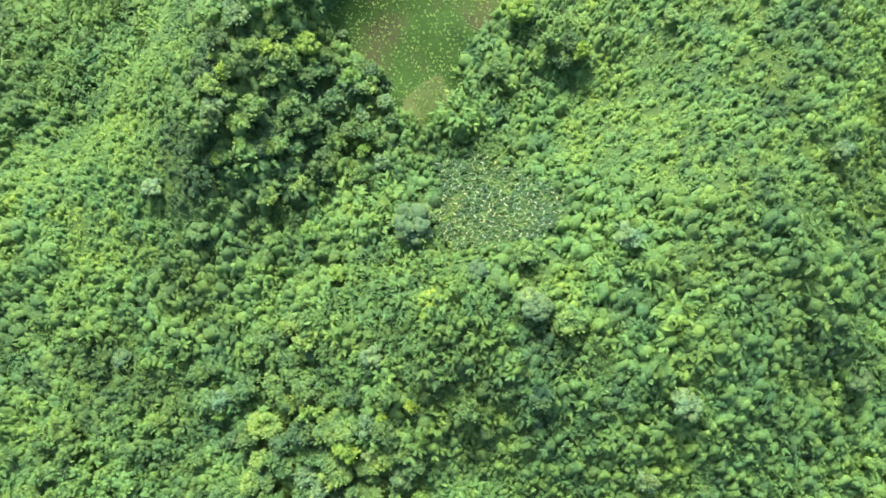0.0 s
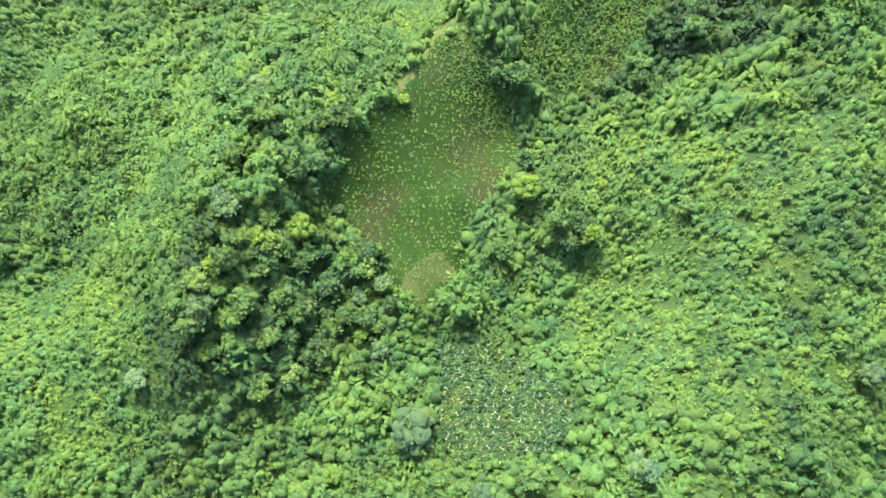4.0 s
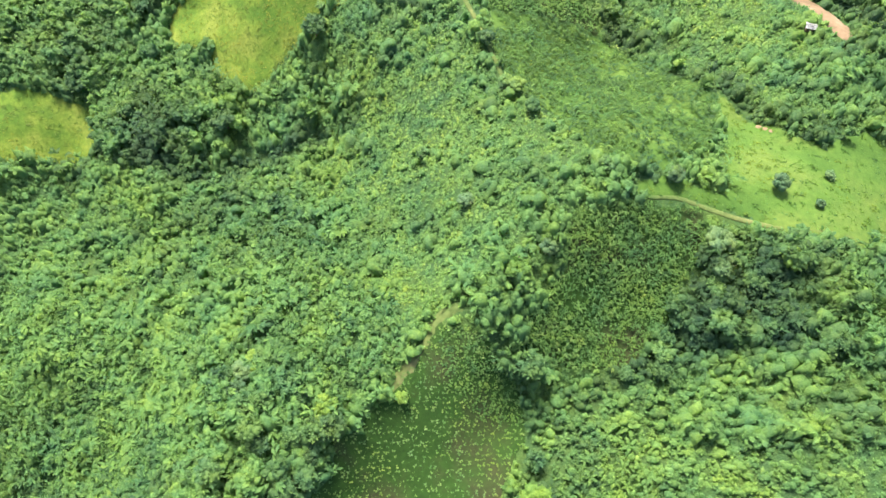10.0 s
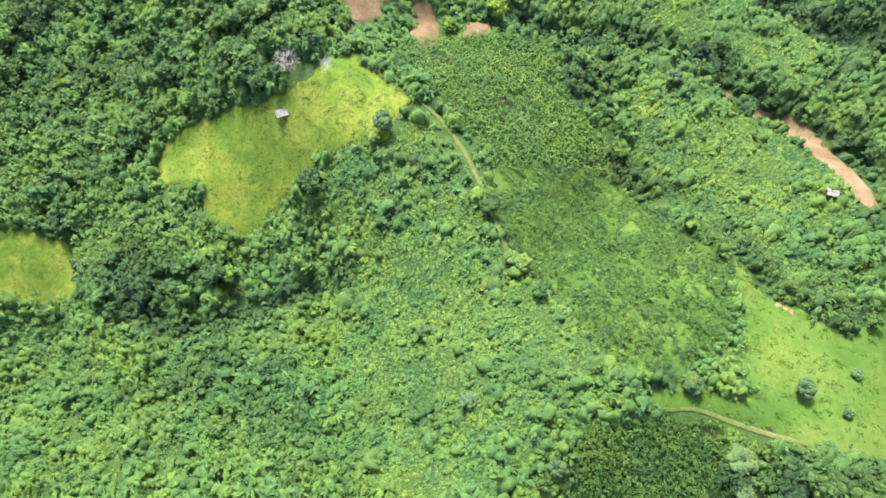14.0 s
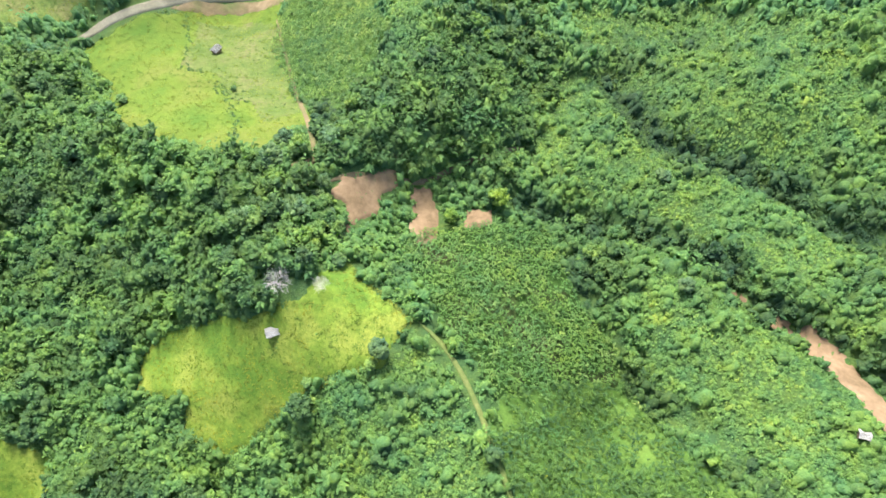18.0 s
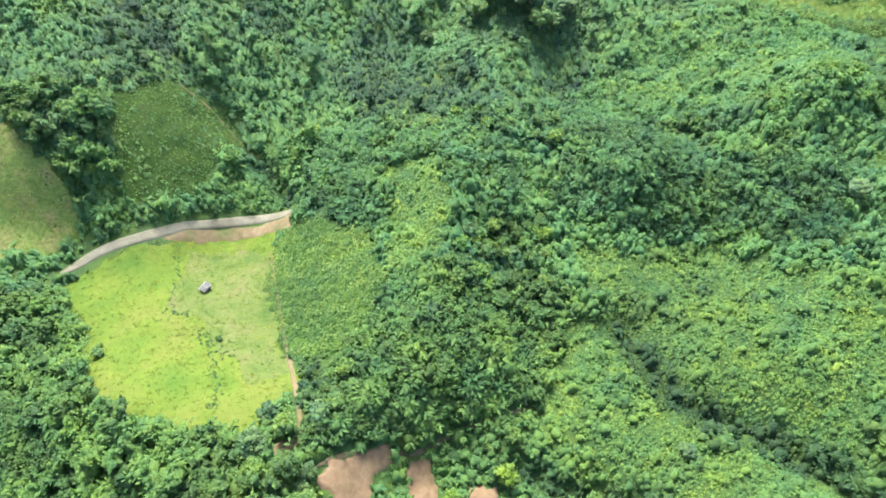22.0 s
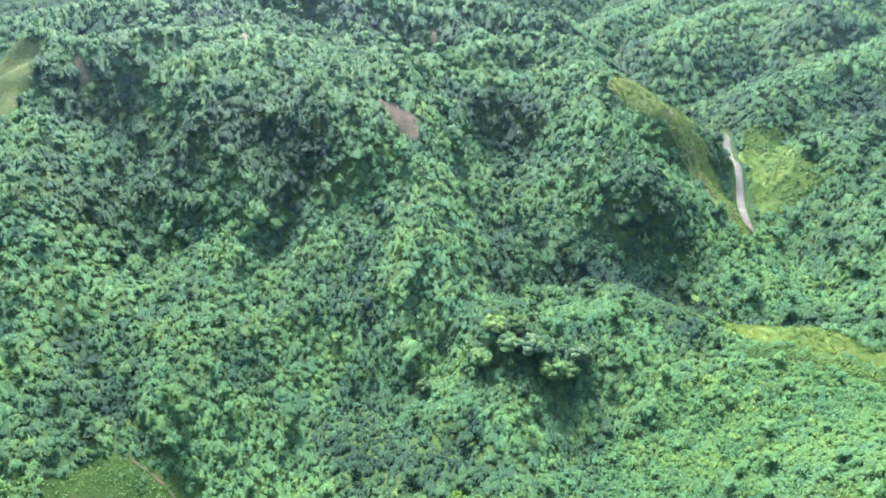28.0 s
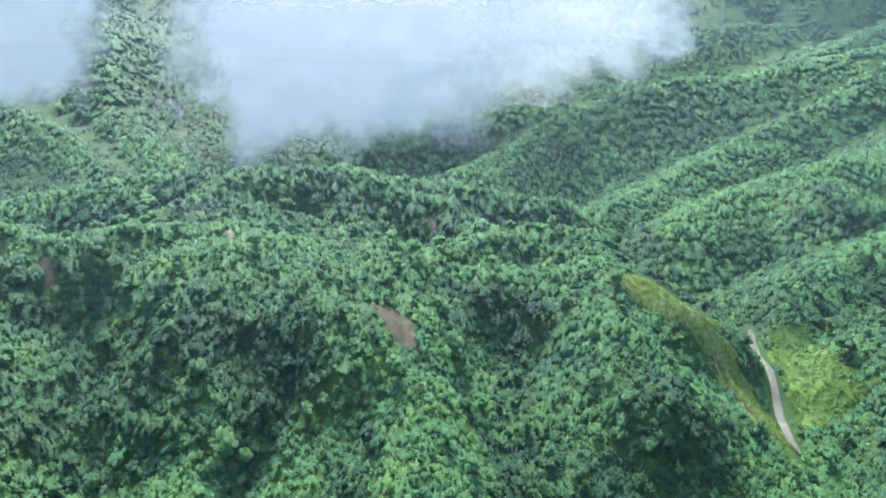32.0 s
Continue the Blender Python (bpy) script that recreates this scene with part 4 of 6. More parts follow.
def tree_form(r, lobes=12, levels=(-10, 38), sprays=18, high=2.4, segs=6, leaf=0.55):
    """A crown about 1.9 m in radius made of many knobbly lobes with leafy sprigs all over."""
    pieces = []
    for k in range(lobes):
        d = sphere_points(1, r, -0.1)[0]
        c = np.array([0, 0, high]) + d * np.array([1.2, 1.2, 0.8]) * r.uniform(0.7, 1.05)
        rad = r.uniform(0.36, 0.68)
        pieces.append(lump(r, c, (rad, rad * r.uniform(0.8, 1.2), rad * r.uniform(0.8, 1.1)), segs, levels, 0.26, (d[0] * 0.3, d[1] * 0.3)))
        q = sphere_points(max(1, sprays // lobes), r, 0.0)
        pieces.append(sprigs_on(c + q * rad * 0.75, q, leaf, 0.55, r, 0.3))
    pieces.append(lump(r, (0, 0, high - 0.3), (1.1, 1.1, 0.95), 6, (-20, 30), 0.15))
    return join(pieces)


def bamboo_form(r, plumes=8, sprays=8, leaf=0.6):
    """A clump of arching feathery culms, about 2.6 m high: slender drooping leaf sprays along every culm round a leafy middle."""
    pieces = [lump(r, (0, 0, 0.1), (0.6, 0.6, 1.25), 5, (-5, 42), 0.28)]
    for k in range(plumes):
        a = 2 * math.pi * (k + r.uniform(-0.4, 0.4)) / plumes
        o = np.array([math.cos(a), math.sin(a), 0.0])
        high, out = r.uniform(1.5, 2.5), r.uniform(0.3, 1.0)
        s = np.sort(r.uniform(0.3, 1.0, sprays))[:, None]
        at = o * (0.15 + s ** 1.7 * out) + np.array([0, 0, 1.0]) * high * (s - 0.22 * out * s ** 3)
        side = np.array([-o[1], o[0], 0.0]) * np.where(np.arange(sprays) % 2, 1.0, -1.0)[:, None]
        d = o * (0.35 + s) + side * r.uniform(0.3, 1.0, (sprays, 1)) + np.array([0, 0, 0.5]) * (1.1 - s)
        pieces.append(sprigs_on(at, d, leaf, 0.36, r, 0.15, 0.3))
    return join(pieces)


def star_form(r, n=9, long=1.0, slim=0.3, rise=0.7):
    """A rosette of long arching leaves from one stem: maize, banana, ginger."""
    parts = []
    for k in range(n):
        a = 2 * math.pi * k / n * 1.618 * 2 + r.uniform(-0.3, 0.3)
        o = np.array([math.cos(a), math.sin(a), 0.0])
        s = np.array([-o[1], o[0], 0.0])
        z0 = rise * (0.45 + 0.55 * k / n)
        L = long * r.uniform(0.75, 1.15)
        base, mid_, tip = np.array([0, 0, z0]), o * L * 0.5 + np.array([0, 0, z0 + 0.32 * L]), o * L + np.array([0, 0, z0 + 0.05 * L])
        parts.append(np.stack([base, mid_ - s * slim * L * 0.5, tip, mid_ + s * slim * L * 0.5])[None])
    v, f = quads(np.concatenate(parts))
    k = np.arange(n)[:, None] * 4
    return v, np.concatenate([k + np.array([0, 1, 3]), k + np.array([1, 2, 3])])


def shoots_on(r, count, segs, reach, wide, high, lift):
    """Pointed leafy shoots all over a dome."""
    pieces = []
    for d in sphere_points(count, r, 0.02):
        w = wide * r.uniform(0.75, 1.25)
        c = d * np.array([reach, reach, 0.62]) * r.uniform(0.75, 1.05) + np.array([0, 0, lift])
        pieces.append(lump(r, c, (w, w, high * r.uniform(0.7, 1.3)), segs, (-12,), 0.22, (d[0] * 0.5, d[1] * 0.5)))
    return pieces


def far_form(r, shoots=10):
    """A tree crown or bamboo clump as it shows from farther off: a low mass covered in leafy shoots, radius about 1.1."""
    return join([lump(r, (0, 0, 0.1), (0.9, 0.86, 0.85), 5, (-5,), 0.2)] + shoots_on(r, shoots, 4, 0.75, 0.34, 0.46, 0.12))


def distant_form(r):
    return join([lump(r, (0, 0, 0.1), (0.95, 0.9, 0.8), 5, (-5,), 0.2)] + shoots_on(r, 4, 3, 0.7, 0.45, 0.5, 0.1))


def variants(form, count, seed, **kw):
    r = np.random.default_rng(seed)
    return [form(r, **kw) for _ in range(count)]


def plant_all(name, x, y, size, tint, forms, mat, label, category, sink=0.1, tall=None, hang=0.6, crisp=False):
    """Many plants as one mesh: forms, sizes and turns vary from plant to plant, and each leans with the slope it stands on."""
    n = len(x)
    if n == 0:
        return None
    z = height(x, y) - sink * size
    sx, sy = (height(x + 1.5, y) - height(x - 1.5, y)) / 3, (height(x, y + 1.5) - height(x, y - 1.5)) / 3
    across = np.clip(math.cos(RISE) - sy * math.sin(RISE), 0.4, None)
    sx, sy = sx / across, (math.sin(RISE) + sy * math.cos(RISE)) / across
    wx, wy, wz = upright(x, y, z)
    sx, sy = hang * np.clip(sx, -0.8, 0.8), hang * np.clip(sy, -0.8, 0.8)
    turn, which = rng.uniform(0, 2 * math.pi, n), rng.integers(0, len(forms), n)
    up = np.broadcast_to(size if tall is None else size * tall, n)
    verts, tris, tints, at = [], [], [], 0
    for k, (q, f) in enumerate(forms):
        i = np.nonzero(which == k)[0]
        if len(i) == 0:
            continue
        c, s = np.cos(turn[i])[:, None], np.sin(turn[i])[:, None]
        px, py = (q[:, 0] * c - q[:, 1] * s) * size[i][:, None], (q[:, 0] * s + q[:, 1] * c) * size[i][:, None]
        pz = q[:, 2] * up[i][:, None] + wz[i][:, None] + px * sx[i][:, None] + py * sy[i][:, None]
        verts.append(np.stack([px + x[i][:, None], py + wy[i][:, None], pz], -1).reshape(-1, 3))
        tris.append((f[None] + (at + np.arange(len(i)) * len(q))[:, None, None]).reshape(-1, 3))
        tints.append(np.repeat(tint[i], len(f)))
        at += len(i) * len(q)
    ob = new(name, raw_mesh(name, np.concatenate(verts), np.concatenate(tris).ravel(), 3, mat, np.clip(np.concatenate(tints), 0, 1), crisp))
    return tagged(ob, label, category, kind="stuff")


def scatter(x0, x1, y0, y1, step, jitter=0.48):
    gx, gy = np.meshgrid(np.arange(x0, x1, step), np.arange(y0, y1, step))
    gx = gx + step * 0.5 * (np.arange(gx.shape[0]) % 2)[:, None]
    gx, gy = gx.ravel(), gy.ravel()
    return gx + rng.uniform(-jitter, jitter, gx.size) * step, gy + rng.uniform(-jitter, jitter, gx.size) * step


def half_width(y):
    return np.interp(y, (-40, 80, 293, 469, 600, 1000, 1700), (108, 124, 150, 212, 292, 550, 985))


OPEN = [CROP_PATCH, SPUR_CROP, STARS, MAIZE_SLOPE, GRASS_HILL, MAIZE_TOP, MAIZE_LOW, YELLOW_A, YELLOW_B, YELLOW_C, BANK, SOIL_A, SOIL_B, SOIL_C, SLIDE_R, SLIDE_S,
        SLIDE_T, MAIZE_ROW, SLIDE_U, SCAR_A, SCAR_B, SCAR_C, SCAR_D, CLEARING_N, SANDY, DARK_PLOT, BROWN_FIELD, FIELD_E, BANK_E, STRIP_E, SLIDE_N, GRASS_N, PATH_STRIP]
WAYS = [(ROAD_W, 3.4), (ROAD_E, 4.6), (CREEK, 1.2), (PATH_A, 1.3), (PATH_B, 1.1), (TRAIL, 1.6), (PATH_C, 1.0), ([(-37, 203), (-26, 201)], 3.2)]


def clear(x, y, amount=2.0):
    ok = ~in_any(x, y, OPEN, amount)
    for line, w in WAYS:
        ok &= along(x, y, line) > w
    return ok


def woods(x, y):
    """How wooded a place is, from 0 (scrub) to 1 (trees)."""
    w = 0.2 * np.ones(np.shape(x))
    w = np.where(in_any(x, y, WOODS, 3.0), 0.95, w)
    w = np.where(in_any(x, y, LOW_SCRUB, 3.0), 0.04, w)
    w = np.where((y > 335) & ~in_any(x, y, LOW_SCRUB, 3.0), 0.75, w)
    return np.clip(w + 0.9 * (fbm(x, y, 16, 3, 41) - 0.5), 0, 1)


def stand_of(x, y, size=7.0, seed=77):
    """A number from 0 to 1 shared by the plants of one small stand, and another for its shade."""
    wx, wy = wobble(x, y, 3.0, 8.0)
    i, j = np.floor(wx / size).astype(np.int64), np.floor(wy / size).astype(np.int64)
    return hash_grid(i, j, seed), hash_grid(i, j, seed + 1)


def fold_shade_at(x, y):
    """Light and shade of the relief: above 0 along crests, below 0 along gullies, fading out to either side."""
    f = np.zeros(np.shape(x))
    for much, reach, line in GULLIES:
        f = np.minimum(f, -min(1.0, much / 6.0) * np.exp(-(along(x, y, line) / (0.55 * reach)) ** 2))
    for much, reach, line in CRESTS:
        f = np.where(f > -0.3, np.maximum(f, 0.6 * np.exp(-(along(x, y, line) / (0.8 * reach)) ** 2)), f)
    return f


def tint_at(x, y, wood, n):
    """The mean green: scrub is lighter and yellower than woods, stands of one kind differ, and crests are tinted
    lighter than the shaded gullies.
    """
    t = 0.7 - np.where(y < 150, 0.1, 0.15) * wood + np.where(y > 340, 1.05, 0.85) * (fbm(x, y, 26, 4, 51) - 0.5) + np.where((y > 340) | in_any(x, y, LOW_SCRUB, 3.0), 0.2, 0.46) * (stand_of(x, y)[1] - 0.5) + rng.normal(0, 1, n) * np.where(y > 340, 0.13, 0.1)
    # sunlit crests and shaded gullies are painted into the plants' tint
    t = np.where(in_any(x, y, LOW_SCRUB, 3.0), t + 0.14, t) + 0.45 * fold_shade_at(x, y)
    # dark slopes also take the shade of steep faces into their leaf tint
    t = np.where(in_any(x, y, LIGHT_SLOPES, 5.0), t + np.where(y > 340, 0.24, 0.18), np.where(in_any(x, y, DARK_SLOPES, 5.0), t - np.where(y > 340, 0.18, 0.14), t))
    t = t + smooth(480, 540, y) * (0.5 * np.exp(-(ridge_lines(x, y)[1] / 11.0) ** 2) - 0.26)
    return np.where(rng.random(n) < 0.003, 0.95, np.clip(t, 0.08, 0.82))


SHRUBS = variants(low_form, 16, 2)
BUSHES = variants(bush_form, 14, 3)
TREES = variants(tree_form, 10, 5, lobes=6, segs=5, sprays=48, leaf=0.62)
BAMBOOS = variants(bamboo_form, 8, 6, plumes=8, sprays=8, leaf=0.52)
FERNS = variants(star_form, 8, 8, n=8, long=0.85, slim=0.36, rise=0.9)
MAIZE = variants(star_form, 6, 9, n=7, long=0.62, slim=0.24, rise=0.9)
SEEDLINGS = variants(star_form, 6, 19, n=7, long=0.42, slim=0.6, rise=0.4)
FAR_BAMBOO = variants(bamboo_form, 6, 14, plumes=6, sprays=5, leaf=0.38)
FAR_TREES = variants(tree_form, 8, 15, lobes=8, segs=5, levels=(0,), sprays=24, leaf=0.34)
CLUMPS = variants(far_form, 12, 10)
FAR_CLUMPS = variants(distant_form, 10, 13)

# undergrowth of the near land, stretch by stretch from south to north: stands of shrubs, bushes, canes and herbs
CANES = variants(bamboo_form, 8, 21, plumes=4, sprays=7)
for y0, y1, step, big, leaf in ((-36, 60, 1.0, 0.95, LEAF), (60, 150, 1.0, 0.95, LEAF), (150, 285, 1.15, 1.05, LEAF), (285, 345, 1.25, 1.1, LEAF_COOL)):
    x, y = scatter(-190, 200, y0, y1, step)
    k = (np.abs(x) < half_width(y)) & clear(x, y) & ~in_any(x, y, LOW_SCRUB, 3.0)
    x, y = x[k], y[k]
    w = woods(x, y)
    tall_wood = smooth(0.45, 0.7, w)
    herb, low, cane_zone = in_any(x, y, HERB_ZONES, 4.0), in_any(x, y, FINE_SCRUB, 4.0), in_any(x, y, BAMBOO_ZONES, 4.0)
    stand_kind, stand_shade = stand_of(x, y)
    lumpy = fbm(x, y, 6, 2, 71)
    bush_share = np.where(low, 0.3, np.clip(0.3 + 0.5 * (stand_kind > 0.5) + 0.8 * tall_wood, 0, 0.9))
    k = rng.random(len(x)) > np.maximum(np.maximum(np.where(y < 150, 0.15, 0.5) * tall_wood, np.where(y < 150, 0.55, 0.65) * bush_share), 0.1 * cane_zone)
    x, y, w, herb, low, cane_zone, stand_kind, lumpy, bush_share = (a[k] for a in (x, y, w, herb, low, cane_zone, stand_kind, lumpy, bush_share))
    u = rng.random(len(x))
    fern = u < np.where(herb, 0.22, 0.02 + 0.35 * (stand_kind < 0.1) * ~low)
    cane = ~fern & (rng.random(len(x)) < np.where(low, 0.0, 0.02 + 0.16 * ((stand_kind > 0.12) & (stand_kind < 0.22)) + 0.16 * cane_zone + 0.12 * smooth(0.4, 0.7, w) * (y > 150)))
    bush = ~fern & ~cane & (rng.random(len(x)) < bush_share)
    shrub = ~fern & ~bush & ~cane
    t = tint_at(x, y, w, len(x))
    s = big * rng.uniform(0.7, 1.35, len(x)) * (0.6 + 0.85 * lumpy) * (0.72 + 0.6 * stand_of(x, y, 7.0, 79)[0]) * np.where(low, 1.05, 1.0)
    s = np.where(low, np.minimum(s, 1.15), np.minimum(s, 1.45))
    t = np.clip(t + 0.08 * low - 0.12 * cane_zone * (y > 285) + rng.normal(0, 0.12, len(x)) * low, 0.1, 0.88)
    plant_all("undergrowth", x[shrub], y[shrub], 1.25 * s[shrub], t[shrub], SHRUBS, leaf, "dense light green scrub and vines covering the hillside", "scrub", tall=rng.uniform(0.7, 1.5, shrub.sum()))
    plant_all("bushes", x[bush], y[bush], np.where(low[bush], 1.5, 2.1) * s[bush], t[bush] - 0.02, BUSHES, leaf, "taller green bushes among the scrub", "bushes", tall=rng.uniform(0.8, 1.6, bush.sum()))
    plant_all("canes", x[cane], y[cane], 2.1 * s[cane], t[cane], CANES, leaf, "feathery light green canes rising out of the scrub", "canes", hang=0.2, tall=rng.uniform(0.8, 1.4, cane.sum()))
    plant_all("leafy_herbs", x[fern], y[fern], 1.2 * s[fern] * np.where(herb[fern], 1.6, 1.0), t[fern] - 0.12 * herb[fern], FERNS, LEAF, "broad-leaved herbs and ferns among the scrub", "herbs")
# fine low scrub of the ridges and smooth slopes, with a few darker bushes in its folds
for poly in LOW_SCRUB:
    x, y = scatter(min(q[0] for q in poly) - 3, max(q[0] for q in poly) + 3, min(q[1] for q in poly) - 3, max(q[1] for q in poly) + 3, 0.86)
    k = in_any(x, y, [poly], 3.0) & clear(x, y)
    x, y = x[k], y[k]
    folds = fbm(x, y, 9, 3, 73)
    s = 1.12 * rng.uniform(0.55, 1.3, len(x)) * (0.5 + 1.0 * folds) * np.where(stand_of(x, y, 4.0, 88)[0] > 0.75, 1.4, 1.0)
    big = rng.random(len(x)) < 0.04 + 0.1 * smooth(0.5, 0.7, folds)
    t = tint_at(x, y, 0.1, len(x)) - 0.16 * smooth(0.5, 0.72, folds) + 0.1 * (rng.random(len(x)) < 0.3) + 0.22 * (stand_of(x, y, 4.0, 88)[1] - 0.5)
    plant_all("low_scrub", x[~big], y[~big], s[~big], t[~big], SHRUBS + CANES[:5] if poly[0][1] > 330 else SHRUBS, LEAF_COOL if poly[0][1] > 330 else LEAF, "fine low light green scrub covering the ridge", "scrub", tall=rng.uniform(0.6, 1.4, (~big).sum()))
    plant_all("scrub_bushes", x[big], y[big], 1.7 * s[big], t[big] - 0.08, BUSHES, LEAF, "darker bushes in the folds of the low scrub", "bushes")

# trees and bamboo of the near land
tx, ty = scatter(-190, 200, -36, 345, 3.4)
k = (np.abs(tx) < half_width(ty)) & clear(tx, ty, 0.5) & ~in_any(tx, ty, LOW_SCRUB + FINE_SCRUB + TALL_BAMBOO, 3.0)
tx, ty = tx[k], ty[k]
tw = woods(tx, ty)
k = rng.random(len(tx)) < smooth(0.3, 0.8, tw) * 0.9 + 0.03
tx, ty, tw = tx[k], ty[k], tw[k]
ts = np.where((tx < -30) & (ty > 150), 1.45, 1.25) * rng.uniform(0.7, 1.35, len(tx)) * (0.8 + 0.4 * fbm(tx, ty, 30, 2, 72))
tt = tint_at(tx, ty, tw, len(tx)) - 0.02
bx, by = scatter(-190, 200, -36, 345, 3.0)
k = (np.abs(bx) < half_width(by)) & clear(bx, by, 0.5) & ~in_any(bx, by, LOW_SCRUB + FINE_SCRUB, 3.0) & (rng.random(len(bx)) < np.where(in_any(bx, by, BAMBOO_ZONES, 4.0), 0.9, 0.035 + 0.12 * smooth(0.55, 0.7, fbm(bx, by, 24, 3, 81))))
bx, by = bx[k], by[k]
tall_b = in_any(bx, by, TALL_BAMBOO, 4.0)
bs = rng.uniform(0.7, 1.25, len(bx)) * np.where(tall_b, 1.75, 1.15)
bt = np.where(by > 285, 0.37, 0.56) + 0.5 * (fbm(bx, by, 20, 3, 82) - 0.5) + rng.normal(0, 0.07, len(bx))


def trunk_mesh(name, high, rad, mat, r, limbs=3, reach=1.2):
    """A tapered, slightly bent trunk with a few limbs."""
    bm = bmesh.new()

    def tube(pts, r0, r1, sides=5):
        rings = []
        for q, p in enumerate(pts):
            rr = r0 + (r1 - r0) * q / (len(pts) - 1)
            rings.append([bm.verts.new(p + Vector((math.cos(2 * math.pi * s / sides) * rr, math.sin(2 * math.pi * s / sides) * rr, 0))) for s in range(sides)])
        for a, b in zip(rings, rings[1:]):
            for s in range(sides):
                bm.faces.new((a[s], a[(s + 1) % sides], b[(s + 1) % sides], b[s]))
        bm.faces.new(rings[-1])

    bend = Vector((r.normal(0, 0.1), r.normal(0, 0.1), 0)) * high
    mids = [Vector((0, 0, -0.4)) + (bend * (q / 4) ** 2) + Vector((0, 0, (high + 0.4) * q / 4)) for q in range(5)]
    tube(mids, rad, rad * 0.45)
    for k in range(limbs):
        a = 2 * math.pi * k / limbs + r.uniform(-0.4, 0.4)
        o = Vector((math.cos(a), math.sin(a), 0))
        s = mids[2].lerp(mids[4], r.uniform(0.1, 0.9))
        L = reach * r.uniform(0.7, 1.2)
        tube([s, s + o * L * 0.5 + Vector((0, 0, L * 0.35)), s + o * L + Vector((0, 0, L * 0.85))], rad * 0.4, rad * 0.12, 4)
    me = bpy.data.meshes.new(name)
    bm.to_mesh(me)
    bm.free()
    me.materials.append(mat)
    return me


def culm_mesh(r, turn):
    """One bamboo culm, arching outward from the foot of its clump."""
    a = radians(turn + r.uniform(-25, 25))
    o = np.array([math.cos(a), math.sin(a), 0.0])
    rings = []
    for q in range(4):
        c = o * (0.1 + 0.75 * (q / 3) ** 2) + np.array([0, 0, 2.0 * q / 3 - 0.2])
        w = 0.045 - 0.011 * q
        rings.append(np.array([c + np.array([math.cos(2.1 * k), math.sin(2.1 * k), 0]) * w for k in range(3)]))
    f = [(3 * q + k, 3 * q + (k + 1) % 3, 3 * q + 3 + (k + 1) % 3, 3 * q + 3 + k) for q in range(3) for k in range(3)]
    return raw_mesh("culm", np.concatenate(rings), np.array(f).ravel(), 4, BARK)


def form_mesh(name, form, mat):
    v, f = form
    return raw_mesh(name, v, f.ravel(), 3, mat)


def plant_thing(name, pieces, label, category, group=""):
    """An Empty at the base with its parts; it stands at the origin until it is placed."""
    root = tagged(new(name), label, category, group)
    for part_name, me in pieces:
        new(part_name, me).parent = root
    return root


def stand(x, y, size, turn, tall=1.0):
    at = SLOPE @ Vector((float(x), float(y), float(height(x, y)) - 0.15))
    m = pose(*at, 0, 0, turn)
    return m @ Matrix.Diagonal((size, size, size * tall, 1))


def place_copies(masters, xs, ys, sizes, r):
    """Puts copies of the master plants at places; the masters take the first ones."""
    for q, (x, y, s) in enumerate(zip(xs, ys, sizes)):
        m = stand(x, y, s, r.uniform(0, 360), r.uniform(0.85, 1.2))
        if q < len(masters):
            masters[q].matrix_basis = m
        else:
            ob = copy_thing(masters[q % len(masters)], m)
            ob.matrix_basis = m


r = np.random.default_rng(12)
TREE_KINDS = (("broadleaf_tree", LEAF_TREE, "rounded dark green broadleaf tree among dense scrub", 0.8),
              ("grey_leaved_tree", LEAF_BLUE, "tall grey-green tree with a loose soft crown", 0.12),
              ("lime_tree", LEAF_LIME, "small bright yellow-green broadleaf tree", 0.08))
order = np.argsort(np.abs(tx) + 0.02 * ty + rng.uniform(0, 40, len(tx)))
near = order[:360]
kind = rng.random(len(near))
edge = 0.0
for tree_name, leaf, label, share in TREE_KINDS:
    sel = near[(kind >= edge) & (kind < edge + share)]
    edge += share
    masters = [plant_thing(tree_name, [("trunk", trunk_mesh("trunk", 2.5, 0.14, BARK, r)), ("crown", form_mesh("crown", tree_form(r, lobes=int(r.integers(14, 19)), sprays=190, leaf=0.5, segs=5), leaf))],
                           label, "tree", "trees of the " + tree_name.replace("_", " ") + " kind") for _ in range(7)]
    place_copies(masters, tx[sel], ty[sel], ts[sel], r)
rest = order[360:]
for y0, y1 in ((-30, 180), (180, 360)):
    i = rest[(ty[rest] >= y0) & (ty[rest] < y1)]
    feathery = stand_of(tx[i], ty[i], 9.0, 66)[0] < 0.45
    plant_all("bamboo_grove", tx[i[feathery]], ty[i[feathery]], 1.35 * ts[i[feathery]], tt[i[feathery]] - 0.04, BAMBOOS, LEAF, "stands of arching green bamboo among the trees", "bamboo", hang=0.2, tall=rng.uniform(0.9, 1.3, feathery.sum()))
    i = i[~feathery]
    plant_all("woodland", tx[i], ty[i], ts[i], tt[i], TREES, LEAF, "mixed dark and mid green broadleaf trees on the slope", "woods", hang=0.2)

border = np.argsort(np.abs(bx) + rng.uniform(0, 30, len(bx)))
near = border[:280]
masters = [plant_thing("bamboo_clump", [("culm", culm_mesh(r, 90 * k)) for k in range(4)] + [("foliage", form_mesh("foliage", bamboo_form(r, plumes=11, sprays=14, leaf=0.5), LEAF_BAMBOO))],
                       "arching feathery clump of green bamboo", "bamboo", "bamboo clumps") for _ in range(6)]
place_copies(masters, bx[near], by[near], bs[near], r)
